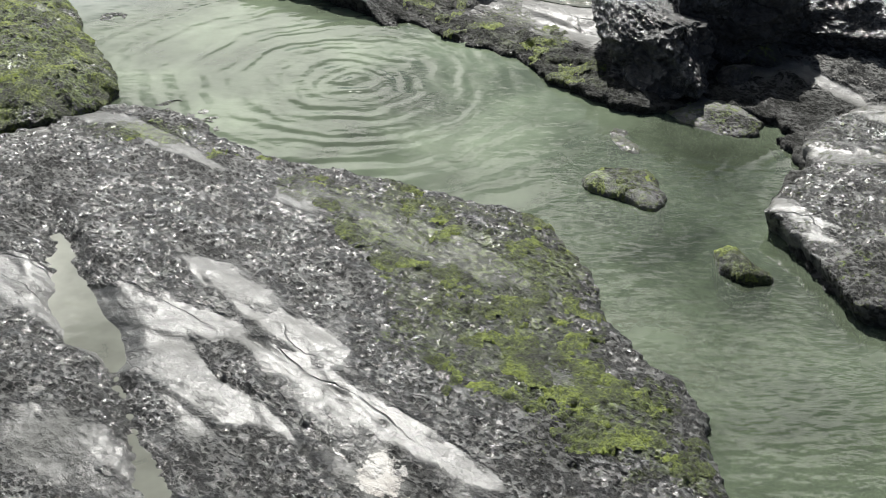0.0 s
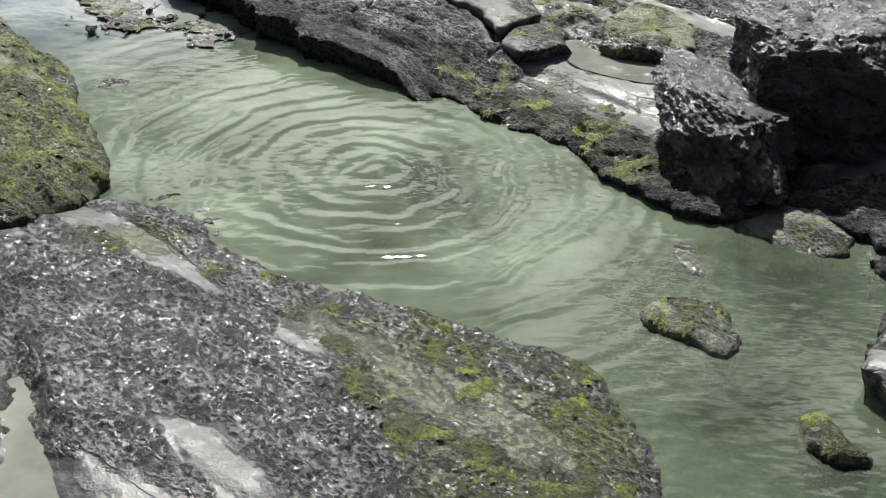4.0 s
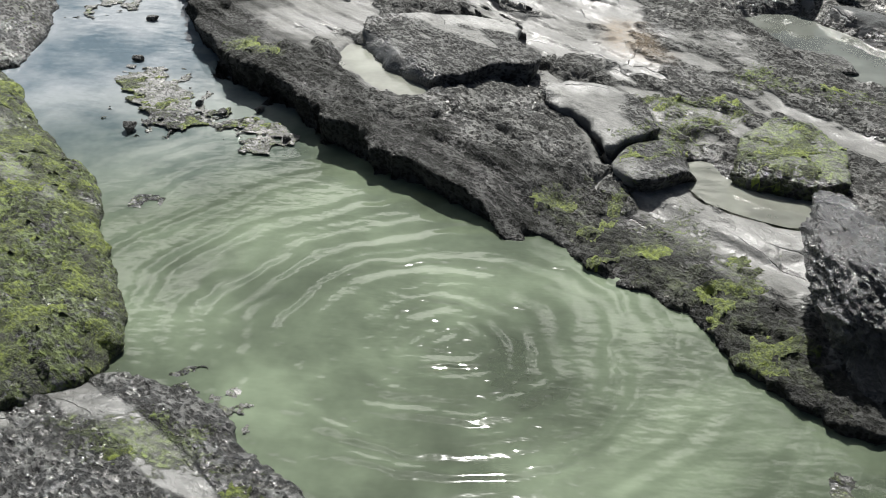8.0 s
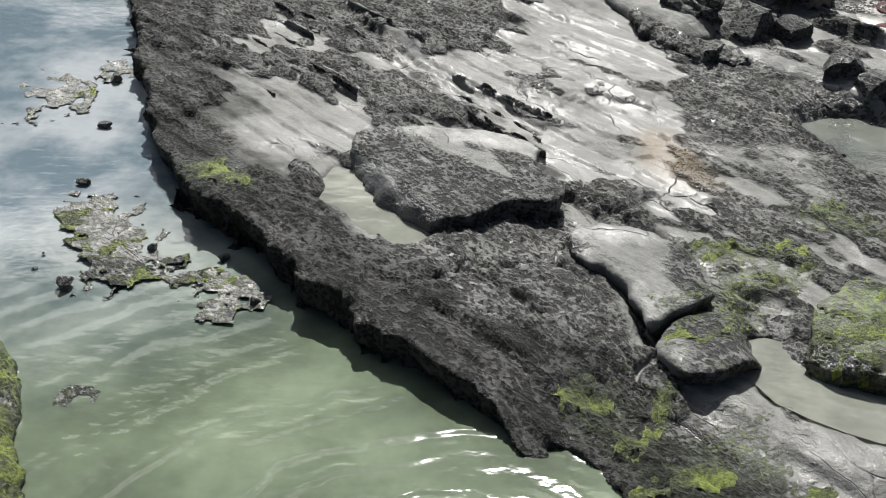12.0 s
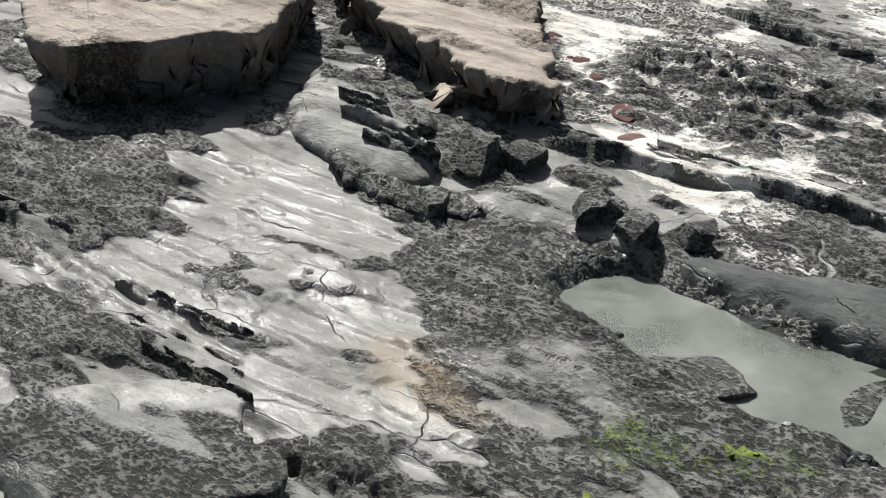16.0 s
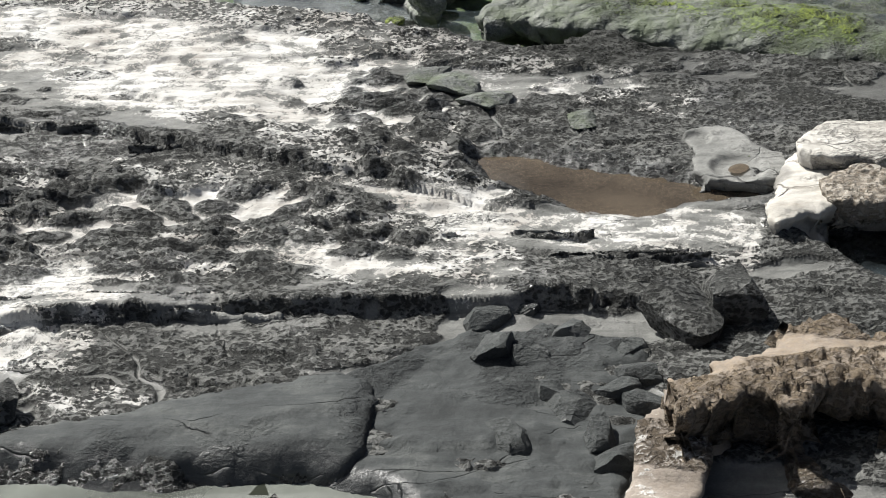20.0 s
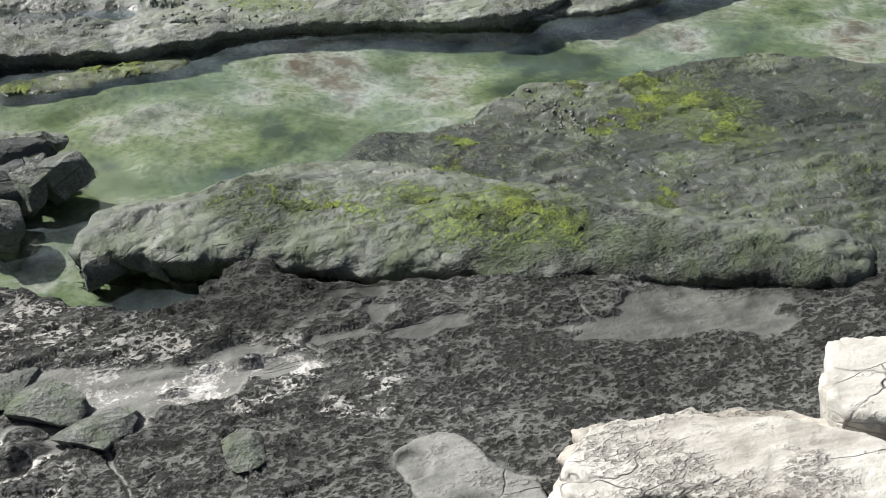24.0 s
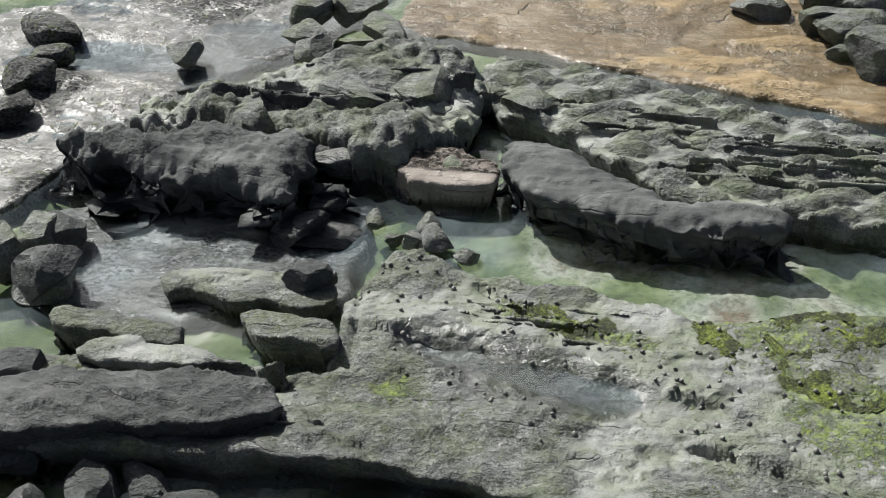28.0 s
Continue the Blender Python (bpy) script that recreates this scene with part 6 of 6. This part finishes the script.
    (3.63, 20.95, 0.10, 0.80, 0.60, 0.50, BLACK, 0.2, "dark stone among the boulders"),
    (3.91, 19.77, 0.10, 0.60, 0.50, 0.40, BLACK, 0.2, "dark stone among the boulders"),
    (4.41, 19.12, 0.10, 0.70, 0.50, 0.40, BLACK, 0.2, "dark stone among the boulders"),
    (16.36, 42.97, -0.10, 0.70, 0.60, 0.45, DARK, 0.1, "dark broken rock below the reef ledge"),
    (16.59, 42.33, -0.10, 0.80, 0.50, 0.40, DARK, 0.1, "dark broken rock below the reef ledge"),
    (17.12, 42.07, -0.10, 0.70, 0.60, 0.40, DARK, 0.1, "dark broken rock below the reef ledge"),
    (16.04, 41.88, -0.10, 0.80, 0.60, 0.40, DARK, 0.1, "dark broken rock below the reef ledge"),
    (16.45, 41.42, -0.10, 0.60, 0.60, 0.35, DARK, 0.1, "dark broken rock below the reef ledge"),
    (17.11, 41.32, -0.10, 0.90, 0.50, 0.35, DARK, 0.1, "dark broken rock below the reef ledge"),
    (17.58, 41.10, -0.10, 0.70, 0.50, 0.35, DARK, 0.1, "dark broken rock below the reef ledge"),
    (15.58, 41.43, -0.10, 0.80, 0.70, 0.45, DARK, 0.1, "dark broken rock below the reef ledge"),
    (17.72, 40.42, -0.10, 0.70, 0.50, 0.35, DARK, 0.1, "dark broken rock below the reef ledge"),
    (17.16, 40.19, -0.10, 0.60, 0.50, 0.35, DARK, 0.1, "dark broken rock below the reef ledge"),
    (18.00, 39.66, -0.10, 0.60, 0.45, 0.30, DARK, 0.1, "dark broken rock below the reef ledge"),
    (15.98, 40.98, -0.10, 0.60, 0.50, 0.30, DARK, 0.1, "dark broken rock below the reef ledge"),
)):
    boulder("rock", (px, py, pz), (sx, sy, sz), 40 * k % 180, 60 + k, mat_, moss=mo, wet=0.3, label=what, category="rock", group=what, detail=3)

water("puddle", grown([(-3.98, 26.17), (-3.76, 26.83), (-3.56, 26.80), (-3.13, 26.11), (-2.63, 25.52), (-2.36, 25.21), (-2.67, 24.93), (-2.93, 25.17), (-3.36, 25.63)], 0.14), 0.36, W_GREY, "still puddle under a rock slab", "puddle")
water("puddle", grown([(-4.97, 14.97), (-4.52, 14.54), (-4.17, 13.61), (-3.67, 12.53), (-3.40, 12.10), (-3.14, 11.09), (-2.69, 10.20), (-2.40, 9.40), (-2.80, 9.40), (-3.11, 10.54), (-3.55, 11.68), (-4.12, 12.09), (-4.59, 13.48)], 0.14), 0.2, W_GREY, "long grey puddle on the rock shelf", "puddle")
water("puddle", grown([(1.24, 23.72), (1.50, 23.84), (1.83, 23.16), (2.79, 22.82), (3.09, 22.50), (2.58, 22.22), (1.99, 22.46), (1.39, 22.87)], 0.14), 0.2, W_GREY, "narrow puddle between mossy rocks", "puddle")
water("grey_pool", grown([(2.25, 29.63), (2.68, 29.81), (3.05, 29.96), (3.57, 29.83), (3.71, 29.38), (4.05, 29.05), (4.49, 28.53), (5.07, 27.97), (5.56, 27.46), (5.33, 27.69), (5.93, 27.13), (6.15, 26.56), (5.86, 25.78), (4.28, 26.00), (4.86, 26.09), (4.33, 26.53), (3.73, 26.89), (3.03, 27.69), (2.62, 28.64), (2.26, 29.17)], 0.14), 0.08, W_POOL, "grey-green tide pool in the platform", "tide pool")
water("brown_pool", grown([(11.76, 31.05), (12.19, 30.48), (12.55, 29.70), (13.03, 28.59), (13.74, 27.53), (13.49, 27.33), (12.86, 27.81), (12.49, 28.08), (11.99, 28.16), (11.68, 28.65), (11.48, 29.33), (11.36, 29.95), (11.41, 30.40)], 0.14), 0.2, W_BROWN, "shallow muddy brown pool on the platform", "tide pool")

water("shallow_pool", grown([(20.75, 41.51), (21.23, 41.10), (21.59, 40.54), (21.96, 40.02), (22.32, 39.33), (22.18, 39.07), (21.73, 39.34), (21.43, 39.81), (21.16, 40.35), (20.85, 40.97)], 0.06), 0.2, W_CLEAR, "shallow green pool in the reef flat", "tide pool")


def floating(pts, seed):
    ob = slab("floating_algae", pts, 0.012, GREY, base=-0.06, step=0.03, soft=0.01, wall=0.06, style="smooth", amp=0.025, rag=0.15, holes=0.42, seed=seed, moss=0.42, white=0.5, wet=0.3,
              label="rafts of foam and green algae floating on the pool", category="algae", kind="stuff")
    return ob


floating([(-7.23, 26.03), (-6.62, 26.37), (-6.02, 25.69), (-5.40, 25.14), (-5.13, 24.73), (-5.26, 24.14), (-5.73, 24.08), (-6.53, 24.11), (-6.93, 25.10)], 81)
floating([(-5.24, 24.57), (-4.62, 24.72), (-4.23, 24.28), (-4.24, 23.74), (-4.77, 23.93)], 82)
floating([(-9.19, 30.29), (-8.63, 30.74), (-8.01, 30.33), (-8.01, 29.49), (-8.14, 28.80), (-8.34, 28.14), (-8.77, 28.94)], 83)
floating([(-8.17, 30.81), (-7.85, 30.72), (-7.67, 30.01), (-7.81, 29.87)], 84)
floating([(-5.92, 22.41), (-5.59, 22.40), (-5.56, 22.12), (-5.84, 22.19)], 85)
floating([(-4.36, 18.60), (-3.89, 18.36), (-3.23, 17.51), (-2.86, 16.94), (-2.28, 16.53), (-2.49, 16.30), (-3.09, 16.81), (-3.78, 17.59)], 86)


# snails on the reef: a coiled cone, one by one
def snail_mesh():
    bm = bmesh.new()
    bmesh.ops.create_uvsphere(bm, u_segments=10, v_segments=7, radius=0.021)
    for v in bm.verts:
        k = 1 - 0.35 * max(v.co.z / 0.021, 0)
        v.co = Vector((v.co.x * k + 0.008 * max(v.co.z / 0.021, 0), v.co.y * k, v.co.z * 0.85))
    me = bpy.data.meshes.new("snail")
    bm.to_mesh(me)
    bm.free()
    me.polygons.foreach_set("use_smooth", np.ones(len(me.polygons), bool))
    m, nt, out = nodes("snail_shell")
    pos = nt.nodes.new("ShaderNodeNewGeometry").outputs["Position"]
    b = nd(nt, "BsdfPrincipled", Roughness=0.4)
    nt.links.new(ramp(nt, noise_tex(nt, pos, 9, 3), (0.35, (0.05, 0.052, 0.047)), (0.65, (0.20, 0.195, 0.175))), b.inputs["Base Color"])
    nt.links.new(b.outputs[0], out.inputs[0])
    me.materials.append(m)
    return me


bpy.context.view_layer.update()
deps = bpy.context.evaluated_depsgraph_get()
for k, (cx, cy, sx, sy) in enumerate(((3.78, 36.83, 0.17, 0.30), (3.96, 35.87, 0.20, 0.14), (4.13, 35.18, 0.14, 0.12), (4.20, 33.74, 0.20, 0.34), (4.17, 32.96, 0.26, 0.14))):
    lift = sum(scene.ray_cast(deps, Vector((cx + ox, cy + oy, 3)), Vector((0, 0, -1)))[1].z for ox in (-0.1, 0, 0.1) for oy in (-0.1, 0, 0.1)) / 9
    rim = [(cx + sx * (0.8 * math.cos(a) + 0.35 * math.sin(a)) * (1 + 0.25 * math.sin(3 * a + k)), cy + sy * (math.sin(a) - 0.4 * math.cos(a)) * (1 + 0.2 * math.sin(2 * a + 2 * k))) for a in np.linspace(0, 6.15, 48)]
    water("puddle", rim, lift + 0.004, W_RED, "small reddish puddle among white droppings", "puddle", "")
shell = snail_mesh()
rnd = random.Random(4)
snails = 0
lines = [[(21.89, 41.63), (22.28, 40.43), (22.79, 39.34)], [(22.60, 39.13), (22.80, 38.33), (23.17, 37.16)], [(23.47, 39.48), (23.86, 38.60), (23.96, 37.53)], [(20.64, 41.45), (20.97, 40.49), (21.41, 39.30)],
         [(22.68, 31.71), (22.08, 30.54), (21.42, 29.15), (20.74, 27.62)], [(22.79, 31.85), (22.50, 31.38), (22.29, 30.79)], [(21.60, 42.58), (22.32, 40.43), (22.42, 38.76)], [(20.84, 42.65), (21.45, 42.65), (21.81, 41.97)]]
for line in lines:
    for _ in range(26):
        k = rnd.randrange(len(line) - 1)
        f = rnd.random()
        x = line[k][0] + f * (line[k + 1][0] - line[k][0]) + rnd.gauss(0, 0.28)
        y = line[k][1] + f * (line[k + 1][1] - line[k][1]) + rnd.gauss(0, 0.28)
        hit, place, _, _, what, _ = scene.ray_cast(deps, Vector((x, y, 3)), Vector((0, 0, -1)))
        if not hit or what.name.startswith(("water", "shallow", "grey")) or place.z < 0.0:
            continue
        ob = new("snail", shell)
        sc = rnd.uniform(0.9, 1.6)
        ob.matrix_world = Matrix.Translation(place + Vector((0, 0, 0.012))) @ Matrix.Rotation(rnd.uniform(0, 6.28), 4, "Z") @ Matrix.Scale(sc, 4)
        tagged(ob, "small dark sea snail shell clinging to the reef", "snail shell", "snails on the reef")


# thin worn layers on the larger rocks
layers(stepped, [(25.29, 46.02), (26.74, 44.28), (28.13, 41.80), (28.14, 39.94), (26.59, 40.38), (25.56, 41.78), (25.42, 43.55), (24.92, 44.94)], 26, 0.42, SLATE, 300, (1.0, 3.0), (0.14, 0.34))
layers(mass, [(20.46, 47.68), (21.97, 47.91), (23.95, 47.69), (24.73, 46.38), (23.58, 45.21), (22.32, 45.51), (21.50, 46.93)], 10, 0.74, DARK, 320, (0.6, 1.6), (0.2, 0.45))
layers(reef, [(20.79, 42.31), (21.87, 42.56), (22.69, 40.98), (23.67, 39.25), (22.78, 39.16), (21.67, 40.65), (20.77, 41.53)], 12, 0.33, SLATE, 340, (0.7, 2.2), (0.1, 0.25), moss=0.2)
layers(reef, [(16.80, 43.37), (19.09, 41.27), (20.86, 38.85), (20.51, 38.68), (18.62, 40.61), (16.47, 42.39)], 14, 0.4, SLATE, 350, (0.7, 2.0), (0.15, 0.3))
layers(platform, [(3.27, 33.91), (4.72, 32.32), (6.81, 31.36), (7.66, 29.99), (6.59, 29.72), (4.82, 31.22), (3.27, 32.79)], 14, 0.4, GREY, 360, (0.9, 2.6), (0.12, 0.3), white=0.5, wet=0.1)
layers(platform, [(-8.38, 35.59), (-4.85, 34.51), (-2.39, 30.40), (-3.36, 28.55), (-4.71, 28.29), (-6.69, 29.81)], 18, 0.35, ROCK, 380, (0.7, 2.2), (0.15, 0.4), wet=0.5)
layers(platform, [(-2.41, 30.47), (-1.48, 29.81), (-1.03, 28.52), (-0.83, 27.45), (-1.82, 27.70), (-2.35, 28.85)], 8, 0.30, GREY, 400, (0.7, 2.0), (0.08, 0.2), wet=0.4)
layers(ridge, [(-0.05, 35.53), (0.60, 34.98), (1.27, 33.22), (1.02, 32.49), (0.24, 32.99), (-0.11, 33.89)], 7, 0.62, GREY, 420, (0.6, 1.4), (0.12, 0.26))
layers(platform, [(9.27, 30.65), (10.82, 28.86), (11.90, 26.96), (11.23, 26.34), (9.89, 27.70), (9.17, 29.15)], 10, 0.38, GREY, 440, (0.7, 2.0), (0.1, 0.25), white=0.3)
layers(platform, [(6.95, 38.43), (9.06, 35.33), (9.82, 33.83), (9.05, 32.46), (7.87, 34.74), (6.60, 37.43)], 8, 0.42, ROCK, 460, (0.7, 2.2), (0.12, 0.25), white=0.2, wet=0.1)
layers(broken, [(15.83, 39.01), (16.47, 38.40), (17.08, 37.83), (17.18, 36.87), (16.43, 36.73), (15.68, 36.81), (15.51, 37.89)], 9, 0.36, SLATE, 500, (0.4, 1.2), (0.12, 0.3))
layers(low_ridge, [(-0.09, 33.37), (0.53, 32.52), (1.04, 31.74), (2.14, 31.75), (3.23, 31.63), (3.58, 30.44), (3.61, 29.68), (3.07, 30.06), (1.97, 30.97), (1.07, 31.06), (0.50, 31.73), (0.03, 32.42)], 8, 0.42, ROCK, 520, (0.5, 1.2), (0.12, 0.28), wet=0.3)
